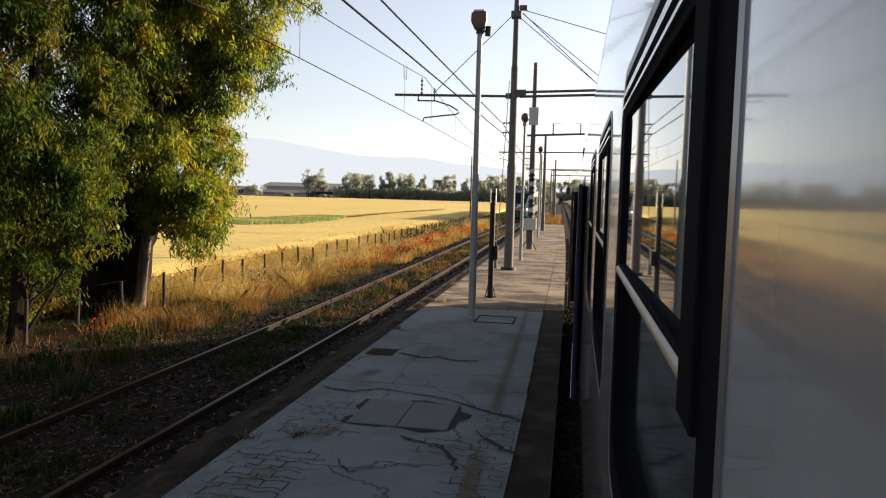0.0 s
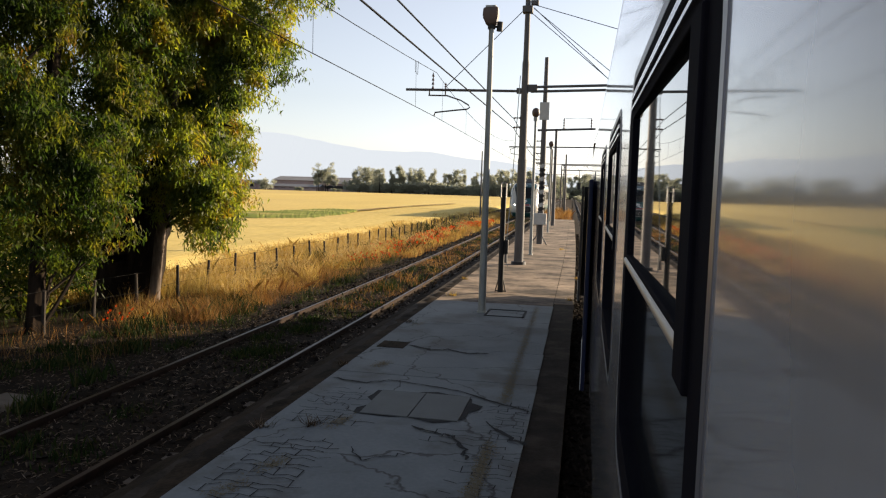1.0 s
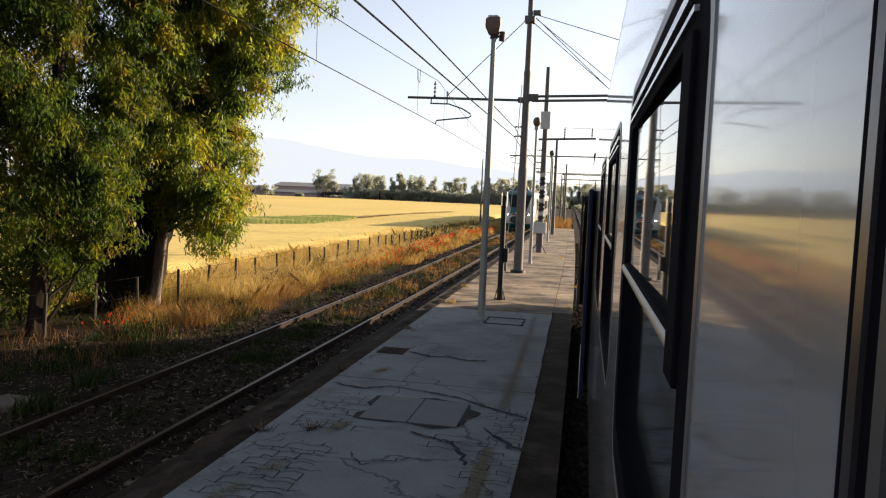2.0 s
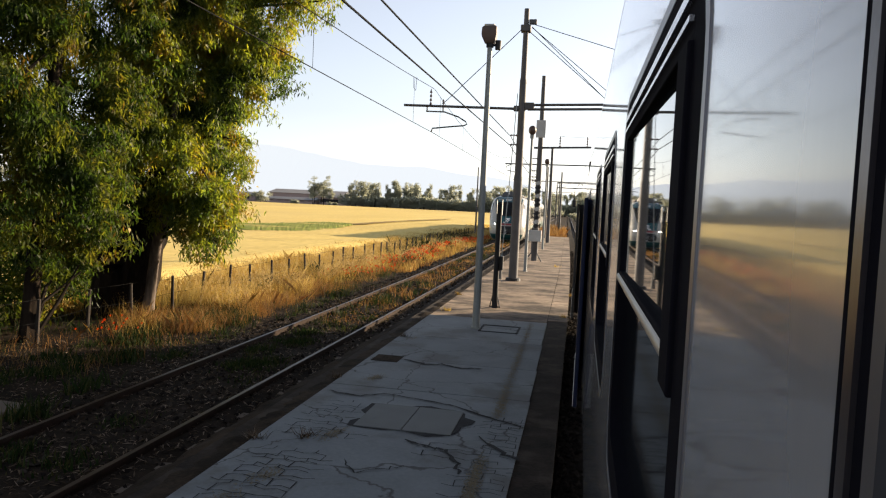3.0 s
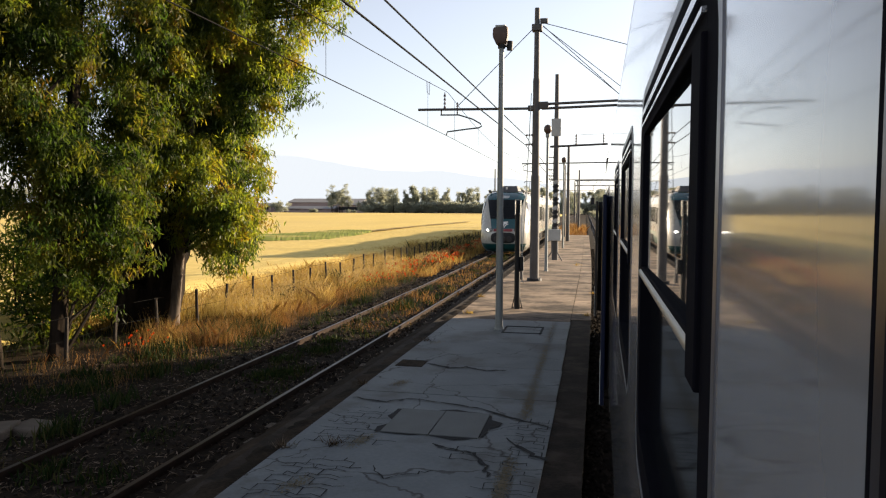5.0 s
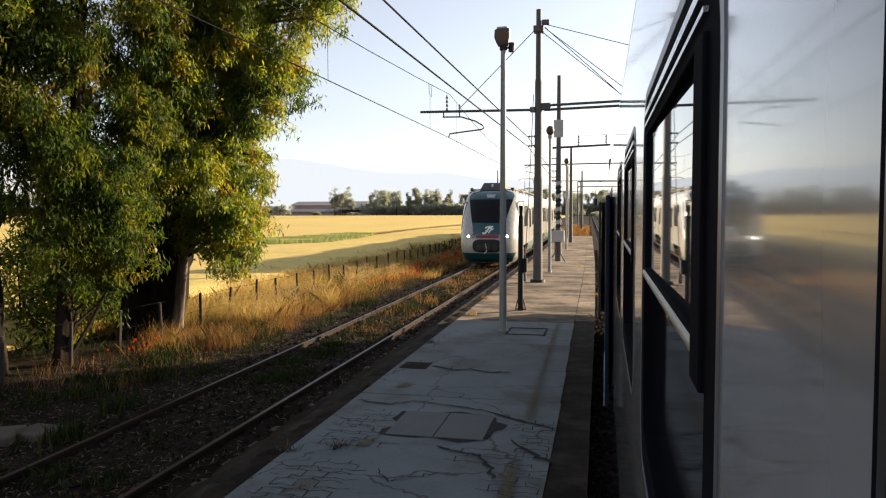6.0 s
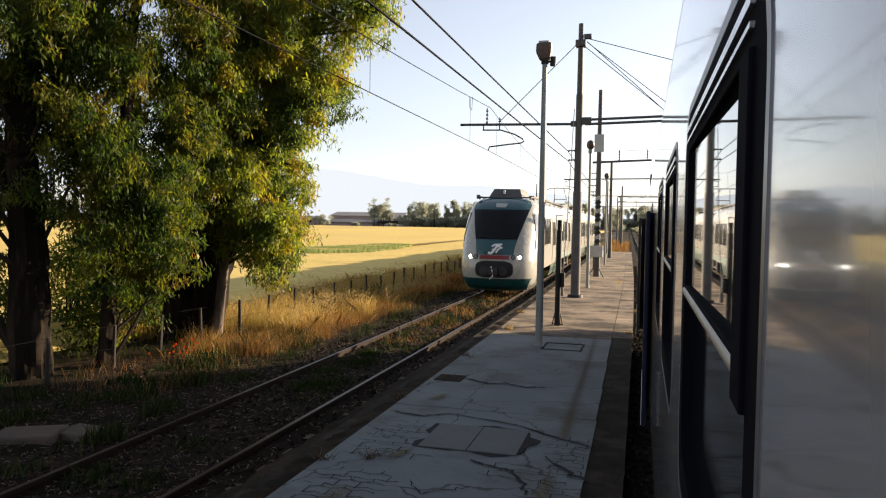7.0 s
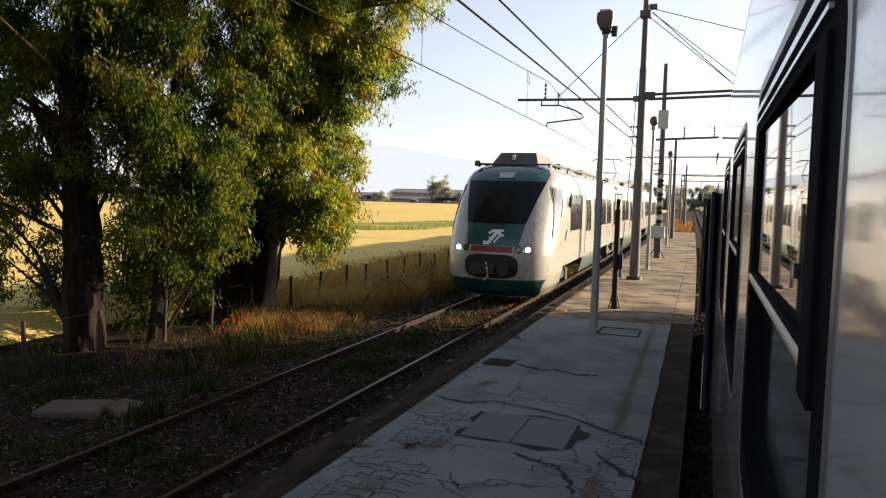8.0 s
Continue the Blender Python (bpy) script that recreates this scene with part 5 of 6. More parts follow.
plain_mast(-9.6 + bend(75), 75.0, 6.6, 0.10, 0, 0, 0)
black_post()
gantry()
build_wires()


# ---- trees ----
def leaf_cloud(rng, blobs, per_cluster, l0, l1, w0, w1, droop, cluster_r, bough=0.0):
    """Many small hanging leaves in clusters spread through the blobs (x, y, z, rx, ry, rz, clusters)."""
    verts, faces = [], []
    for bx, by, bz, rx, ry, rz, count in blobs:
        k = count
        d = rng.normal(size=(k, 3))
        d /= np.linalg.norm(d, axis=1)[:, None]
        r = rng.uniform(0.35, 1.0, (k, 1)) ** 0.55 * rng.uniform(0.80, 1.18, (k, 1))
        c = np.array((bx, by, bz)) + d * r * np.array((rx, ry, rz))
        if bough:                         # twigs gather on boughs, with gaps between
            g = c[: max(4, k // 6)]
            c = g[rng.integers(0, len(g), k)] + rng.normal(size=(k, 3)) * bough * np.array((1, 1, 1.15))
        for cl in c:
            n = int(per_cluster * rng.uniform(0.5, 1.4))
            p = cl + rng.normal(size=(n, 3)) * cluster_r * np.array((1, 1, 0.9))
            ln = rng.uniform(l0, l1, n)
            wd = rng.uniform(w0, w1, n)
            dr = rng.normal(size=(n, 3)) * 0.55 + np.array((0, 0, -droop))
            dr /= np.linalg.norm(dr, axis=1)[:, None]
            sd = np.cross(dr, rng.normal(size=(n, 3)))
            sd /= np.linalg.norm(sd, axis=1)[:, None] + 1e-9
            tip, mid = p + dr * ln[:, None], p + dr * (ln * 0.45)[:, None]
            b = len(verts)
            quad = np.stack((p, mid + sd * wd[:, None], tip, mid - sd * wd[:, None]), axis=1).reshape(-1, 3)
            verts.extend(map(tuple, quad))
            faces.extend((b + 4 * i, b + 4 * i + 1, b + 4 * i + 2, b + 4 * i + 3) for i in range(n))
    return verts, faces


def trunk_line(bm, rng, pts, r0, r1, n=12):
    """An uneven tapered trunk or limb through the points."""
    n = 26 if r0 > 0.2 else n
    fine = []
    for a, b in zip(pts, pts[1:]):
        a, b = Vector(a), Vector(b)
        steps = max(2, int((b - a).length / (0.16 if r0 > 0.2 else 0.5)))
        for i in range(steps):
            fine.append(a + (b - a) * (i / steps))
    fine.append(Vector(pts[-1]))
    L = len(fine) - 1
    rings = []
    for i, p in enumerate(fine):
        d = (fine[min(i + 1, L)] - fine[max(i - 1, 0)]).normalized()
        q = d.to_track_quat("Z", "Y")
        r = r0 + (r1 - r0) * (i / L) ** 0.95
        if i == 0:
            r *= 1.25
        rings.append([bm.verts.new(p + q @ Vector((math.cos(k * math.tau / n), math.sin(k * math.tau / n), 0)) * r * (1 + 0.22 * noise.noise((p.x + 3 * math.cos(k * math.tau / n), p.y + 3 * math.sin(k * math.tau / n), p.z * 0.8)) + (0.20 * noise.noise((9 * math.cos(k * math.tau / n), 9 * math.sin(k * math.tau / n), p.z * 1.6 + p.x)) if r0 > 0.2 else 0))) for k in range(n)])
    for a, b in zip(rings, rings[1:]):
        for k in range(n):
            bm.faces.new((a[k], a[(k + 1) % n], b[(k + 1) % n], b[k]))
    bm.faces.new(rings[0][::-1]), bm.faces.new(rings[-1])


def eucalyptus(seed, trunks, blobs, label, foliage="leaf"):
    rng = np.random.default_rng(seed)
    t = base("eucalyptus_tree", label, "tree", group="trees by the line")
    for pts, r0, r1, *bark in trunks:
        bm = bmesh.new()
        trunk_line(bm, rng, pts, r0, r1)
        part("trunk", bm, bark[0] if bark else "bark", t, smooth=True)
    main = trunks[0][0]
    for bx, by, bz, rx, ry, rz, count in blobs:
        src = min((p for p in main if p[2] < bz + 0.3), key=lambda p: abs(p[2] - (bz - 1.2)), default=main[1])
        for k in range(3):
            bm = bmesh.new()
            e = Vector((bx, by, bz)) + Vector(rng.normal(size=3)) * 0.5 * min(rx, rz)
            s = Vector(src)
            mid = (s + e) / 2 + Vector((0, 0, 0.25)) + Vector(rng.normal(size=3)) * 0.12
            if (e - s).length > 0.4:
                trunk_line(bm, rng, [s, mid, e], 0.055, 0.014, 6)
                part("branch", bm, "limb", t)
    v, f = leaf_cloud(rng, [(*b[:6], int(b[6] * (1.5 if foliage == "leaf" else 1.35))) for b in blobs], 84, 0.09, 0.165, 0.0115, 0.020, 0.9, 0.105, 0.21)
    soup("crown", v, f, foliage, t)["label"] = "drooping green leaves with yellow and brown tips"
    return t


eucalyptus(11, [([(-10.15, 15.5, GROUND - 0.1), (-9.85, 15.5, 1.2), (-9.15, 15.5, 3.6), (-8.95, 15.5, 6.4), (-8.5, 15.5, 9.5)], 0.46, 0.11),
                ([(-10.6, 15.3, GROUND - 0.1), (-10.5, 15.3, 0.8), (-10.75, 15.4, 2.6), (-11.1, 15.6, 5.0)], 0.50, 0.12),
                ([(-9.45, 15.3, 1.9), (-8.95, 15.0, 3.0), (-8.60, 14.6, 4.6), (-8.40, 14.3, 6.4), (-8.2, 14.2, 8.6)], 0.075, 0.045, "palebark"),
                # pale stem added along the right edge for the trunk's sunlit side
                ([(-9.66, 15.35, GROUND - 0.1), (-9.43, 15.3, 1.2), (-9.17, 15.2, 2.1), (-8.85, 15.1, 3.6)], 0.13, 0.09, "palebark"),
                ([(-9.85, 15.6, 0.9), (-10.4, 15.8, 3.2), (-10.7, 15.9, 6.0), (-11.0, 16.0, 9.0)], 0.22, 0.07)],
           [(-9.3, 15.3, 3.2, 1.6, 1.9, 1.35, 150), (-9.3, 15.5, 5.0, 1.6, 2.0, 1.6, 230), (-8.6, 15.5, 7.0, 1.95, 2.2, 1.7, 250),
            (-7.4, 15.8, 8.9, 2.8, 2.8, 1.7, 260), (-10.9, 15.2, 5.0, 1.5, 1.8, 2.2, 170), (-8.35, 15.2, 2.45, 0.85, 1.1, 0.7, 90),
            (-8.3, 15.4, 3.6, 0.6, 0.9, 0.8, 45), (-7.5, 15.6, 5.75, 0.75, 0.9, 0.55, 60), (-9.8, 15.5, 9.5, 2.8, 2.6, 2.2, 220),
            (-6.9, 15.6, 7.1, 0.9, 1.2, 0.5, 45), (-6.05, 15.0, 8.9, 1.9, 2.0, 1.2, 150), (-10.6, 14.9, 2.9, 1.0, 1.0, 0.9, 60), (-10.9, 13.9, 1.6, 0.7, 0.7, 0.7, 28), (-8.0, 15.0, 1.85, 0.6, 0.7, 0.3, 40), (-5.9, 15.5, 7.0, 0.5, 0.6, 0.35, 18), (-7.7, 15.4, 4.7, 0.6, 0.8, 0.65, 60), (-7.2, 15.6, 5.5, 0.55, 0.8, 0.5, 45), (-8.1, 15.5, 3.7, 0.55, 0.8, 0.5, 40), (-8.75, 13.9, 3.9, 0.8, 0.5, 0.8, 75), (-8.9, 13.7, 5.6, 0.8, 0.5, 0.7, 75), (-8.1, 13.9, 6.6, 0.8, 0.6, 0.7, 70)],
           "tall eucalyptus with a dark split trunk and drooping sunlit leaves")
# these four trees wear the leaf colours darkened to stand for shade
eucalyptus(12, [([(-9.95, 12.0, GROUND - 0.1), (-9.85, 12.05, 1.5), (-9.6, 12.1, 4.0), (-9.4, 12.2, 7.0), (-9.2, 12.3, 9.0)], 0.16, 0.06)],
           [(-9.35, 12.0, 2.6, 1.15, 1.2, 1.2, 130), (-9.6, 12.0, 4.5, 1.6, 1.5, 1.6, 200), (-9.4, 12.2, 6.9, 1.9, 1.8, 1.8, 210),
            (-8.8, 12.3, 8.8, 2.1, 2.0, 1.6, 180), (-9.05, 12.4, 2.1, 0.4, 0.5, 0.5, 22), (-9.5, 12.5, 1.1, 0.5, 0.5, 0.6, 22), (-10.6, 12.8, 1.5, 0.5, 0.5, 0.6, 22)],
           "slender eucalyptus with dense hanging leaves, shade painted into their green", "shadeleaf")
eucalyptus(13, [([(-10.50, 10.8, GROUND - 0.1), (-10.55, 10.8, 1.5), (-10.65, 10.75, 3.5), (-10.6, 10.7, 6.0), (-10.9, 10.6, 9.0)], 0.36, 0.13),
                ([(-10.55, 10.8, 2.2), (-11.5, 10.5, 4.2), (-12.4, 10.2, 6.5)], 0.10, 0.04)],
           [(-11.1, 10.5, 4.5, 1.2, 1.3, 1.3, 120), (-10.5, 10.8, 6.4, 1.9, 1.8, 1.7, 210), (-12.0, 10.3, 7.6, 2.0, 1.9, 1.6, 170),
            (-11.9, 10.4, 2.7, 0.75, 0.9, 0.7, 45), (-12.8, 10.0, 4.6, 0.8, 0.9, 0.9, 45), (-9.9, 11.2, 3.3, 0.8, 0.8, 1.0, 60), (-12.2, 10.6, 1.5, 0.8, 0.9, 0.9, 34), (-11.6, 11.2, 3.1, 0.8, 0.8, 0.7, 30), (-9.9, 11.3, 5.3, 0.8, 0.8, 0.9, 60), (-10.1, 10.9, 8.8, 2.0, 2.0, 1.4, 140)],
           "eucalyptus with a thick pale trunk and foliage colour darkened for shade", "shadeleaf")
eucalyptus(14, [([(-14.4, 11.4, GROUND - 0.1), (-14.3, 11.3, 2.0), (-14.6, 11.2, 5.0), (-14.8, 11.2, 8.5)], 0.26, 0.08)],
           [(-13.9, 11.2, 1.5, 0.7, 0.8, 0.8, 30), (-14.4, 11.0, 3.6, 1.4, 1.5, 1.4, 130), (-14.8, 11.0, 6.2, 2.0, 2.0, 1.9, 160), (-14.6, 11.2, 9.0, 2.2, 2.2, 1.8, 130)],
           "eucalyptus with low leafy shoots at the field's edge", "shadeleaf")
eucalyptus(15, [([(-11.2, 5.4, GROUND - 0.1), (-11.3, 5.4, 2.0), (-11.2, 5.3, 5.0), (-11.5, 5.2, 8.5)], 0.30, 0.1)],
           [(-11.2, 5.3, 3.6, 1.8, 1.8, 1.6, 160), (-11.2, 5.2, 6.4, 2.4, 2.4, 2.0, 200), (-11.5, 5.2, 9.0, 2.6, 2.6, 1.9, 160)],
           "eucalyptus in the row beside the line", "shadeleaf")


def shrub(seed, x, y, r, h):
    rng = np.random.default_rng(seed)
    t = base("shrub", "dark leafy shrub under the eucalyptus trees", "shrub", group="shrubs under the trees")
    for k in range(6):
        a = rng.uniform(0, math.tau)
        bm = bmesh.new()
        trunk_line(bm, rng, [(x, y, GROUND - 0.05), (x + 0.3 * r * math.cos(a), y + 0.3 * r * math.sin(a), GROUND + h * 0.5), (x + 0.7 * r * math.cos(a), y + 0.7 * r * math.sin(a), GROUND + h * 0.9)], 0.03, 0.008, 5)
        part("stem", bm, "limb", t)
    v, f = leaf_cloud(rng, [(x, y, GROUND + h * 0.55, r, r, h * 0.5, int(48 * r * h)), (x + 0.3 * r, y, GROUND + h * 0.8, r * 0.6, r * 0.6, h * 0.35, int(30 * r * h))], 34, 0.09, 0.18, 0.014, 0.026, 0.4, 0.17)
    soup("foliage", v, f, "shadeleaf", t)


for k, (x, y, r, h) in enumerate(((-11.9, 15.2, 0.8, 1.3), (-11.0, 12.9, 0.6, 1.0), (-12.9, 12.6, 0.7, 1.4), (-13.3, 8.9, 0.7, 1.3), (-13.4, 14.8, 1.0, 2.2), (-12.3, 16.6, 0.9, 1.7))):
    shrub(60 + k, x, y, r, h)


# ---- grass, weeds, litter ----
def blades(name, seed, regions, material, label, category="grass"):
    """Tapered blades; a region is (x0, x1, y0, y1, count, h0, h1, width, clump)."""
    rng = np.random.default_rng(seed)
    V, Fc = [], []
    for x0, x1, y0, y1, n, h0, h1, w, clump in regions:
        if clump:
            cc = np.stack((rng.uniform(x0, x1, clump), y0 + (y1 - y0) * rng.uniform(0, 1, clump) ** 1.3), 1)
            pick = rng.integers(0, clump, n)
            xy = cc[pick] + rng.normal(size=(n, 2)) * np.array((0.16, 0.20))
            ck = rng.uniform(0.55, 1.25, clump)[pick]
        else:
            xy = np.stack((rng.uniform(x0, x1, n), y0 + (y1 - y0) * rng.uniform(0, 1, n) ** 1.3), 1)
            ck = np.ones(n)
        xy[:, 0] += np.array([bend(v) for v in xy[:, 1]])
        patch = np.array([noise.noise((px * 0.7, py * 0.35, seed)) for px, py in xy])
        h = rng.uniform(h0, h1, n) * ck * np.clip(0.85 + 0.9 * patch, 0.35, 1.5)
        h = np.minimum(h, h1 * 1.1)
        a = rng.uniform(0, math.tau, n)
        lean = rng.normal(size=(n, 2)) * 0.36 * h[:, None]
        wv = np.stack((np.cos(a), np.sin(a)), 1) * (w * rng.uniform(0.6, 1.3, n))[:, None]
        z = np.array([bed_z(px - bend(py), py) - 0.02 if px > -10.4 and px < -3.9 else GROUND for px, py in xy])
        b0 = np.column_stack((xy - wv, z))
        b1 = np.column_stack((xy + wv, z))
        m0 = np.column_stack((xy + lean * 0.4 - wv * 0.75, z + h * 0.6))
        m1 = np.column_stack((xy + lean * 0.4 + wv * 0.75, z + h * 0.6))
        tp = np.column_stack((xy + lean, z + h))
        st = len(V)
        V.extend(map(tuple, np.stack((b0, b1, m1, tp, m0), 1).reshape(-1, 3)))
        Fc.extend(tuple(range(st + 5 * i, st + 5 * i + 5)) for i in range(n))
    return tagged(soup(name, V, Fc, material), label, category, kind="stuff")


blades("dry_grass", 21, [(-9.9, -7.9, 17, 34, 17000, 0.22, 0.66, 0.0021, 420), (-9.6, -8.2, 13, 17, 500, 0.20, 0.5, 0.002, 40),
                         (-12.4, -9.8, 15, 60, 34000, 0.28, 0.66, 0.0036, 1200), (-9.9, -6.9, 30, 110, 18000, 0.20, 0.60, 0.006, 520),
                         (-14.0, -11.6, 14, 110, 22000, 0.36, 0.55, 0.006, 0)],
       "straw", "pale dry grass along the fence and field edge")
blades("russet_grass", 22, [(-9.5, -7.3, 14, 32, 24000, 0.12, 0.52, 0.002, 460), (-9.6, -7.2, 10, 15, 900, 0.10, 0.40, 0.0022, 90),
                            (-9.4, -6.8, 30, 100, 9000, 0.15, 0.45, 0.009, 260), (-3.2, -0.6, 74, 105, 9000, 0.3, 1.1, 0.012, 220),
                            (-5.7, -4.5, 16, 60, 4500, 0.10, 0.30, 0.0035, 170)],
       "rustgrass", "russet dry grass beside the rails")
blades("green_weeds", 23, [(-5.65, -4.6, 6.5, 15, 2600, 0.04, 0.17, 0.012, 17), (-5.7, -4.5, 15, 70, 5500, 0.06, 0.24, 0.009, 150),
                           (-9.2, -6.3, 4, 13, 4200, 0.05, 0.26, 0.013, 34), (-8.8, -6.6, 12, 24, 3200, 0.05, 0.25, 0.009, 70),
                           (-12.5, -9.4, 6, 18, 3500, 0.12, 0.45, 0.004, 150), (-10.2, -6.8, 22, 90, 9000, 0.12, 0.45, 0.004, 280), (-11.4, -8.2, 44, 66, 9000, 0.35, 0.85, 0.005, 130), (-9.4, -7.2, 14, 30, 6000, 0.10, 0.4, 0.0035, 150), (-10.6, -7.4, 26, 52, 8000, 0.25, 0.6, 0.003, 190)],
       "weed", "low green weeds between and beside the rails", "weeds")


def seed_heads():
    """Pale oat heads that nod above the dry grass."""
    rng = np.random.default_rng(27)
    V, Fc = [], []
    for x0, x1, y0, y1, n in ((-9.9, -7.9, 16, 36, 7500), (-12.0, -9.8, 15, 45, 8000), (-9.8, -7.4, 36, 80, 4500)):
        for i in range(n):
            y = y0 + (y1 - y0) * rng.uniform() ** 1.2
            x = rng.uniform(x0, x1) + bend(y)
            if noise.noise((x * 0.8, y * 0.5, 9.0)) < -0.05:
                continue
            z, l, w = GROUND + rng.uniform(0.36, 0.74), rng.uniform(0.025, 0.06) * (1 + y / 70), rng.uniform(0.004, 0.008) * (1 + y / 40)
            a = rng.uniform(0, math.tau)
            dx, dy = math.cos(a), math.sin(a)
            st = len(V)
            V += [(x, y, z), (x + dx * w, y + dy * w, z - l * 0.5), (x + dx * l * 0.4, y + dy * l * 0.4, z - l), (x - dx * w, y - dy * w, z - l * 0.5)]
            Fc.append((st, st + 1, st + 2, st + 3))
    tagged(soup("oat_heads", V, Fc, "oat"), "pale nodding oat heads above the dry grass", "grass", kind="stuff")


seed_heads()
rngp = np.random.default_rng(31)
PV, PF = [], []
for i in range(1900):
    y = 24 + 42 * rngp.uniform() ** 0.7
    x = rngp.uniform(-8.7, -6.9) + bend(y)
    if noise.noise((x * 0.5, y * 0.22, 3.1)) < 0.02:
        continue
    z, r = GROUND + rngp.uniform(0.28, 0.55), rngp.uniform(0.014, 0.026) * (1 + y / 34)
    a = rngp.uniform(0, math.tau)
    st = len(PV)
    for k in range(5):
        q = a + k * math.tau / 5
        PV.append((x + r * math.cos(q), y + r * 0.7 * math.sin(q), z + r * 0.8 * math.sin(q + a)))
    PF.append(tuple(range(st, st + 5)))
for cx, cy in ((-9.0, 12.9), (-8.8, 13.3)):
    for i in range(9):
        x, y, z, r = cx + rngp.normal() * 0.16, cy + rngp.normal() * 0.15, GROUND + rngp.uniform(0.15, 0.36), 0.024
        st = len(PV)
        for k in range(5):
            q = k * math.tau / 5
            PV.append((x + r * math.cos(q), y + 0.5 * r * math.sin(q), z + r * math.sin(q)))
        PF.append(tuple(range(st, st + 5)))
tagged(soup("poppies", PV, PF, "poppy"), "scattered orange-red poppies in the grass", "flowers", kind="stuff")


def build_litter():
    rng = np.random.default_rng(41)
    V, Fc = [], []
    n = 24000
    x, y = rng.uniform(-9.4, -3.75, n), 2.5 + 26 * rng.uniform(0, 1, n) ** 1.25
    bed = [bed_z(a, b) for a, b in zip(x, y)]
    for i in range(n):
        z = bed[i] + rng.uniform(0.002, 0.022)
        a, l, w = rng.uniform(0, math.tau), rng.uniform(0.02, 0.07), rng.uniform(0.004, 0.012)
        c, s = math.cos(a), math.sin(a)
        t = rng.uniform(-0.025, 0.035)
        st = len(V)
        V += [(x[i] - l * c, y[i] - l * s, z), (x[i] + w * s, y[i] - w * c, z + 0.012), (x[i] + l * c, y[i] + l * s, z + t), (x[i] - w * s, y[i] + w * c, z + 0.012)]
        Fc.append((st, st + 1, st + 2, st + 3))
    tagged(soup("leaf_litter", V, Fc, "litter"), "dry fallen leaves strewn over the track bed", "leaf litter", kind="stuff")
    V, Fc = [], []
    n = 9000
    for i in range(n):
        x = rng.uniform(-6.9, -3.9) if i % 4 else rng.uniform(-0.04, 0.22)
        y = 2.5 + 50 * rng.uniform() ** 1.5
        r = rng.uniform(0.018, 0.045)
        st = len(V)
        p = np.array((x + bend(y), y, (bed_z(x, y) if x < -3 else RAIL - 0.135) + r * 0.25))
        o = rng.normal(size=(6, 3)) * 0.25
        for d, k in zip(((1, 0, 0), (0, 1, 0), (-1, 0, 0), (0, -1, 0), (0, 0, 0.8), (0, 0, -0.8)), o):
            V.append(tuple(p + (np.array(d) + k) * r))
        for f in ((0, 1, 4), (1, 2, 4), (2, 3, 4), (3, 0, 4), (1, 0, 5), (2, 1, 5), (3, 2, 5), (0, 3, 5)):
            Fc.append(tuple(st + q for q in f))
    tagged(soup("ballast_stones", V, Fc, "stone"), "grey-brown ballast stones of the old track", "ballast", kind="stuff")
    # weeds rooted in the platform's joints
    for k, (x, y, s) in enumerate(((-2.66, 7.3, 1.0), (-3.12, 7.1, 0.9), (-3.2, 9.9, 0.7), (-3.12, 13.4, 0.9), (-2.95, 17.2, 1.0), (-3.2, 20.5, 0.9), (-0.9, 33.0, 1.2), (-0.2, 17.5, 0.7), (-0.1, 22.0, 0.8))):
        V, Fc = [], []
        for i in range(70):
            a, l = rng.uniform(0, math.tau), rng.uniform(0.05, 0.15) * s
            bx, by = x + rng.normal() * 0.05 * s, y + rng.normal() * 0.05 * s
            w = 0.005
            st = len(V)
            V += [(bx - w * math.sin(a), by + w * math.cos(a), -0.01), (bx + w * math.sin(a), by - w * math.cos(a), -0.01), (bx + l * math.cos(a), by + l * math.sin(a), rng.uniform(0.02, 0.11) * s)]
            Fc.append((st, st + 1, st + 2))
        tagged(soup("weed_tuft", V, Fc, "litter" if k < 4 else "straw"), "small dry weed tuft in a platform joint", "weed", "platform weeds")


build_litter()


def build_fence():
    rng = random.Random(6)
    f = base("field_fence", "old fence of weathered wooden posts and slack wire", "fence")
    pts = []
    y = 4.2
    while y < 70:
        x = -9.62 + bend(y) + rng.uniform(-0.06, 0.06)
        pts.append((x, y))
        bm = bmesh.new()
        lean = (rng.uniform(-0.06, 0.06), rng.uniform(-0.05, 0.05))
        h = rng.uniform(0.80, 0.95)
        rod(bm, (x, y, GROUND - 0.1), (x + lean[0], y + lean[1], GROUND + h), 0.042, 0.034, 8)
        part("post", bm, "post", f)
        y += 1.52
    for z in (0.45, 0.85):
        bm = bmesh.new()
        tube(bm, [(x, y, GROUND + z + rng.uniform(-0.05, 0.03)) for x, y in pts], 0.004, 4)
        part("fence_wire", bm, "wire", f)


build_fence()
for x, y, sx, sy, rz in ((-7.55, 7.75, 0.42, 0.26, 0.3), (-7.0, 8.05, 0.30, 0.22, -0.2)):
    bm = bmesh.new()
    box(bm, -sx, sx, -sy, sy, 0, 0.14, 0.03)
    o = tagged(part("stone_block", bm, "sleeper"), "pale broken concrete block lying in weeds", "stone block", "stone blocks")
    o.matrix_basis = pose(x, y, GROUND - 0.02, 2, -3, math.degrees(rz))


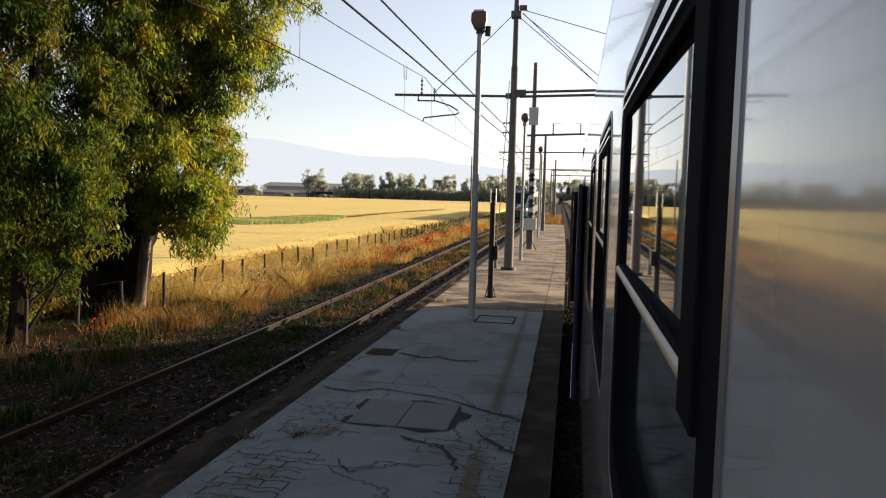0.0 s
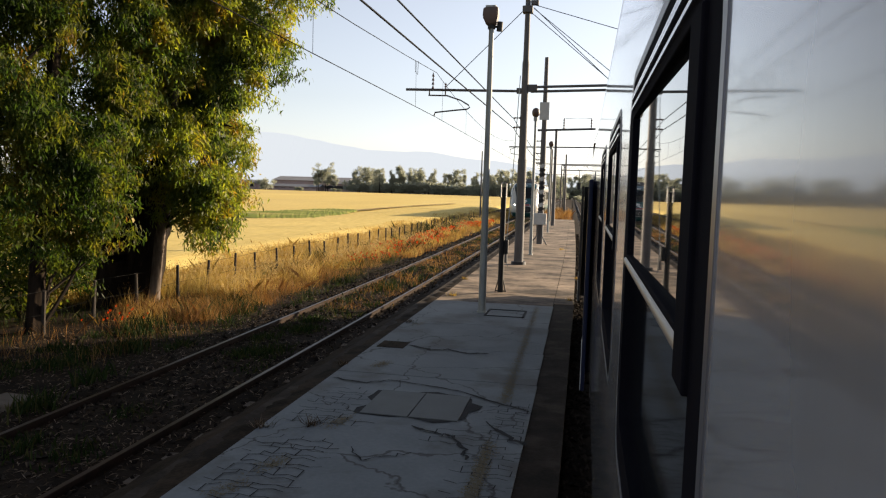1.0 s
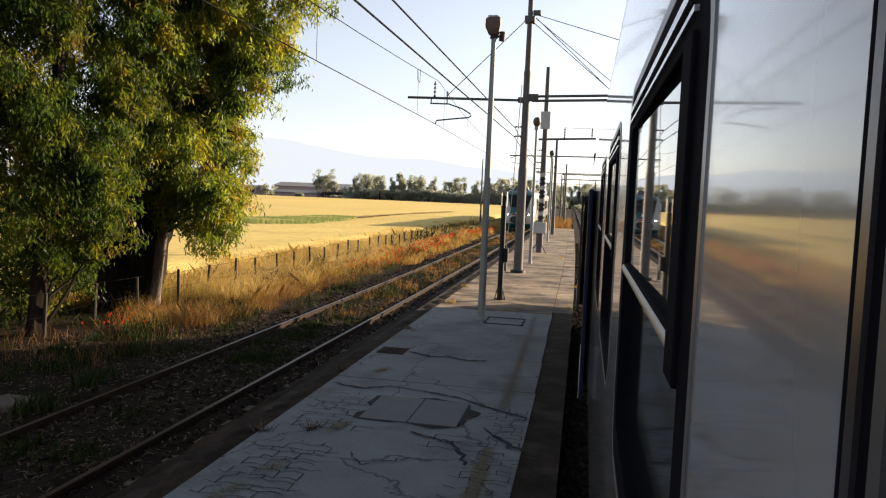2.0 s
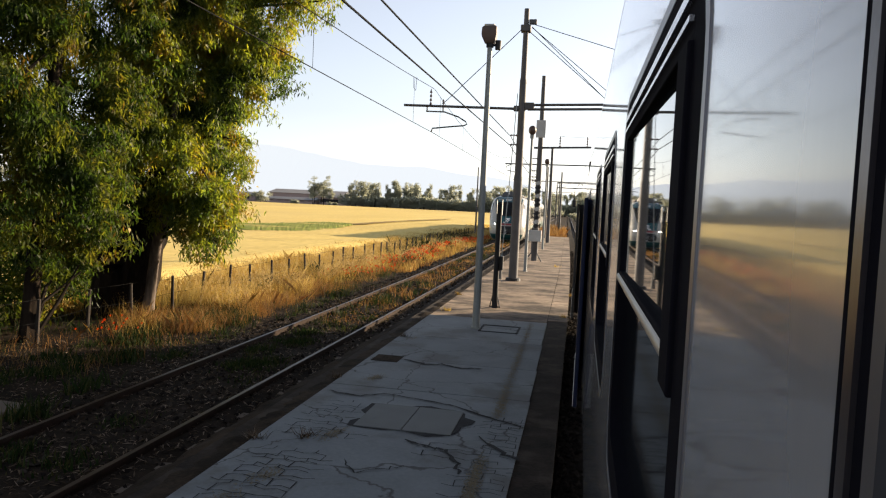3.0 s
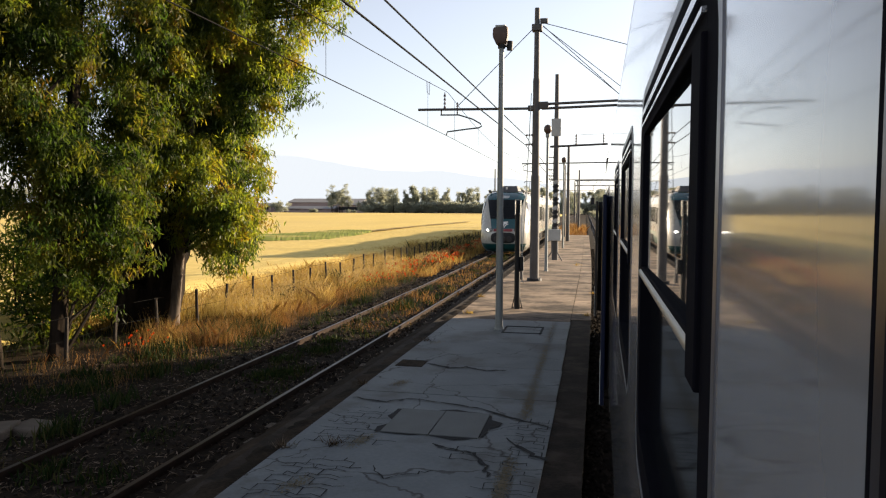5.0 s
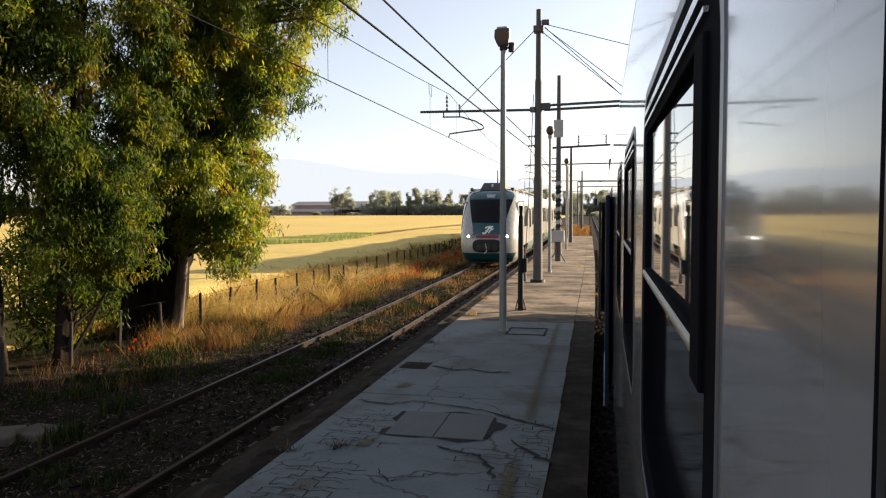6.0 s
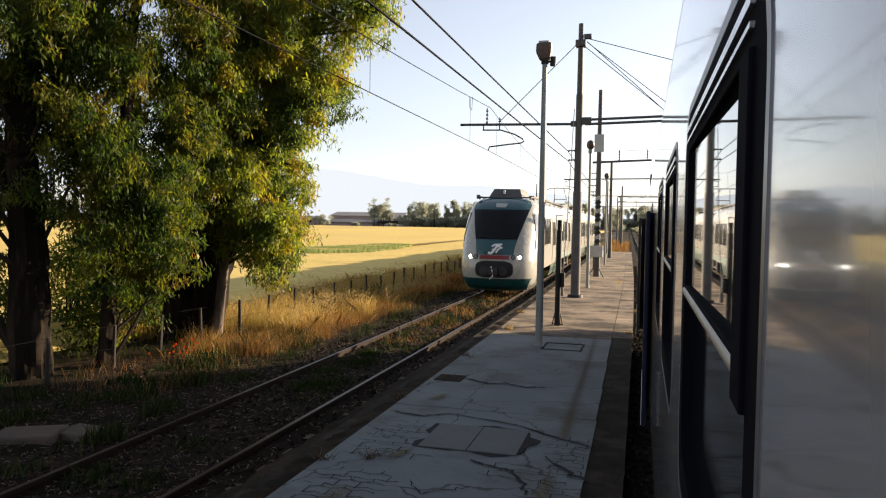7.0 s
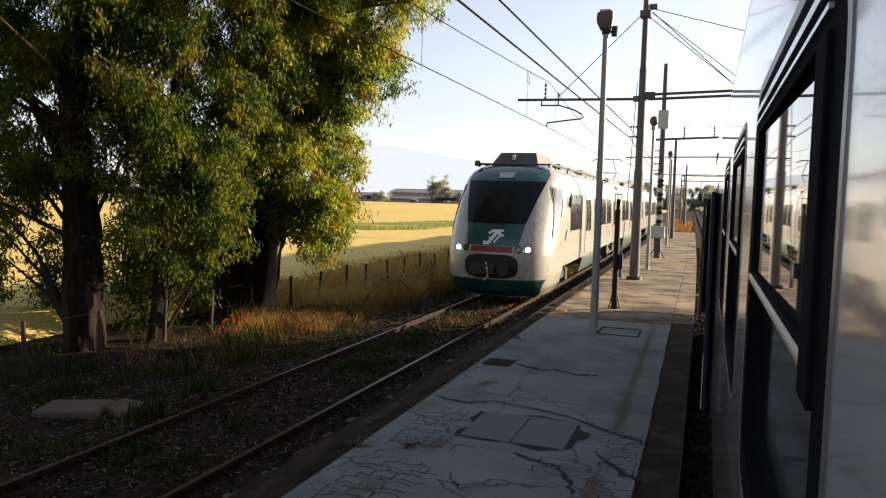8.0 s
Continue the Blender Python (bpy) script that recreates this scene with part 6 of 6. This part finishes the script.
# ---- distance: tree belt, shed ----
def far_tree(seed, h, r, m):
    rng = np.random.default_rng(seed)
    t = base("distant_tree", "distant tree in the belt behind the field, haze painted into its leaves", "tree", m, "distant tree belt")
    bm = bmesh.new()
    trunk_line(bm, rng, [(0, 0, -0.5), (0.2, 0, h * 0.35), (0, 0.1, h * 0.7)], 0.3, 0.1, 6)
    part("trunk", bm, "bark", t)
    blobs = [(rng.normal() * r * 0.42, rng.normal() * r * 0.42, h * rng.uniform(0.16, 0.93), r * rng.uniform(0.25, 0.5), r * rng.uniform(0.25, 0.5), h * rng.uniform(0.05, 0.13), 20) for _ in range(15)]
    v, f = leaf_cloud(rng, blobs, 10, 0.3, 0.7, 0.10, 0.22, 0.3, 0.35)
    soup("crown", v, f, "hazeleaf", t)
    return t


rng = random.Random(77)
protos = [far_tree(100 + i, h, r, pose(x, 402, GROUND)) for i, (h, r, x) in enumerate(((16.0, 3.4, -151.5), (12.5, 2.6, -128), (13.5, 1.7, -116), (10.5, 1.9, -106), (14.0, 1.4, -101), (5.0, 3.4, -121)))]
x = -430.0
while x < 60:
    y = 404 + rng.uniform(-8, 22)
    tall = rng.random() < 0.8
    if x < -214 or (x > -132):
        copy_thing(rng.choice(protos[1:5]) if tall else protos[5], pose(x, y, GROUND, 0, 0, rng.uniform(0, 360)) @ Matrix.Scale(rng.uniform(0.85, 1.22), 4))
    elif not tall:
        copy_thing(protos[5], pose(x, 404, GROUND, 0, 0, rng.uniform(0, 360)) @ Matrix.Scale(rng.uniform(0.3, 0.55), 4))
    x += rng.uniform(1.0, 2.3)
x = -131.0
while x < 20:
    copy_thing(protos[5], pose(x, 400 + rng.uniform(-2, 3), GROUND, 0, 0, rng.uniform(0, 360)) @ Matrix.Scale(rng.uniform(0.9, 1.6), 4))
    x += rng.uniform(2.5, 4.5)
for dx, dy, sc, rz in ((-146.5, 404, 1.05, 130), (-149.0, 407, 0.9, 70), (-143.0, 405, 0.8, 210), (-153.5, 405, 0.85, 300)):
    copy_thing(protos[0], pose(dx, dy, GROUND, 0, 0, rz) @ Matrix.Scale(sc, 4))
copy_thing(protos[5], pose(-182.5, 398, GROUND, 0, 0, 40) @ Matrix.Scale(1.35, 4))
for x, y, s in ((-18, 250, 0.6), (-24, 275, 0.7), (-10, 300, 0.8), (-2, 260, 0.5), (6, 240, 0.55), (12, 300, 0.8), (-30, 320, 0.8)):
    copy_thing(rng.choice(protos), pose(x, y, GROUND, 0, 0, rng.uniform(0, 360)) @ Matrix.Scale(s, 4))


def far_ridge():
    """A plain ridge, kilometres off, its haze painted as an even glow."""
    bm = bmesh.new()
    rows = []
    for k in range(61):
        x = -4200 + 4200 * k / 60
        h = 250 * math.exp(-((x + 1950) / 800) ** 2) + 110 * math.exp(-((x + 700) / 600) ** 2) + 60 + 22 * noise.noise((x * 0.004, 0, 0)) + 8 * noise.noise((x * 0.02, 3, 0))
        rows.append([bm.verts.new((x, 3900 - 200 * (j == 0), GROUND - 1 + h * j)) for j in (0, 1)])
    for a, b in zip(rows, rows[1:]):
        bm.faces.new((a[0], b[0], b[1], a[1]))
    # the surface gives off its own pale light in place of hazy air
    m = bpy.data.materials.new("haze_glow")
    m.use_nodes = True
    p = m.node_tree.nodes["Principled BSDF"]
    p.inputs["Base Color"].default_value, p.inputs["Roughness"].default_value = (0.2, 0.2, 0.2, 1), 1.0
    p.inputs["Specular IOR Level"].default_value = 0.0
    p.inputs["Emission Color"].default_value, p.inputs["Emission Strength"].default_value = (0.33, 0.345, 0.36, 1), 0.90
    tagged(part("backdrop", bm, m), "pale blue ridge, its evening haze painted as a glow", "hills", kind="structure")


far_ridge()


def far_shed(x0, x1, y, wall_h, roof_h, depth):
    s = base("distant_shed", "long low farm shed with a grey roof and reddish wall", "building")
    bm = bmesh.new()
    box(bm, x0, x1, y, y + depth, GROUND - 0.3, wall_h)
    part("wall", bm, "roofred", s)
    bm = bmesh.new()
    v = [[bm.verts.new((x, yy, z)) for yy, z in ((y - 1, wall_h), (y + depth / 2, roof_h), (y + depth + 1, wall_h), (y + depth / 2, wall_h))] for x in (x0 - 1, x1 + 1)]
    for k in range(4):
        bm.faces.new((v[0][k], v[0][(k + 1) % 4], v[1][(k + 1) % 4], v[1][k]))
    bm.faces.new(v[0][::-1]), bm.faces.new(v[1])
    part("roof", bm, "shedroof", s)
    for k in range(6):
        bm = bmesh.new()
        xx = x0 + (x1 - x0) * (k + 0.5) / 6
        box(bm, xx - 1.4, xx + 1.4, y - 0.08, y + 0.3, 1.2, min(3.2, wall_h - 0.6))
        part("opening", bm, "black", s, "dark opening in the wall")


far_shed(-196, -148, 440, 6.0, 8.6, 26)
far_shed(-190, -160, 424, 2.0, 3.6, 10)
far_shed(-158, -141, 430, 4.4, 6.4, 14)
far_shed(-245, -208, 440, 3.6, 5.6, 16)


def motions():
    pull = [(0.0, 0.0), (7.0, 0.0), (7.25, 0.03), (7.5, 0.125), (7.75, 0.27), (8.0, 0.47)]
    walk(coach, [(t, pose(0, y, 0)) for t, y in pull])
    # the railcar comes on at a steady 7.85 m/s along the bend
    rows = []
    for k in range(17):
        t = k * 0.5
        y = 18.6 + 7.85 * (8.0 - t)
        rows.append((t, pose(LEFT_AXIS + 0.04 + bend(y), y, RAIL, 0, 0, math.degrees(min(0.0004 * (y + 10), 0.018)))))
    walk(railcar, rows)
    for wheel, along in railcar_wheels:
        rows = []
        for k in range(0, 241, 2):
            t = k / FPS
            rows.append((t, pose(0, along, 0.40, math.degrees(7.85 * t / 0.40) % 360, 0, 0)))
        walk(wheel, rows)


motions()
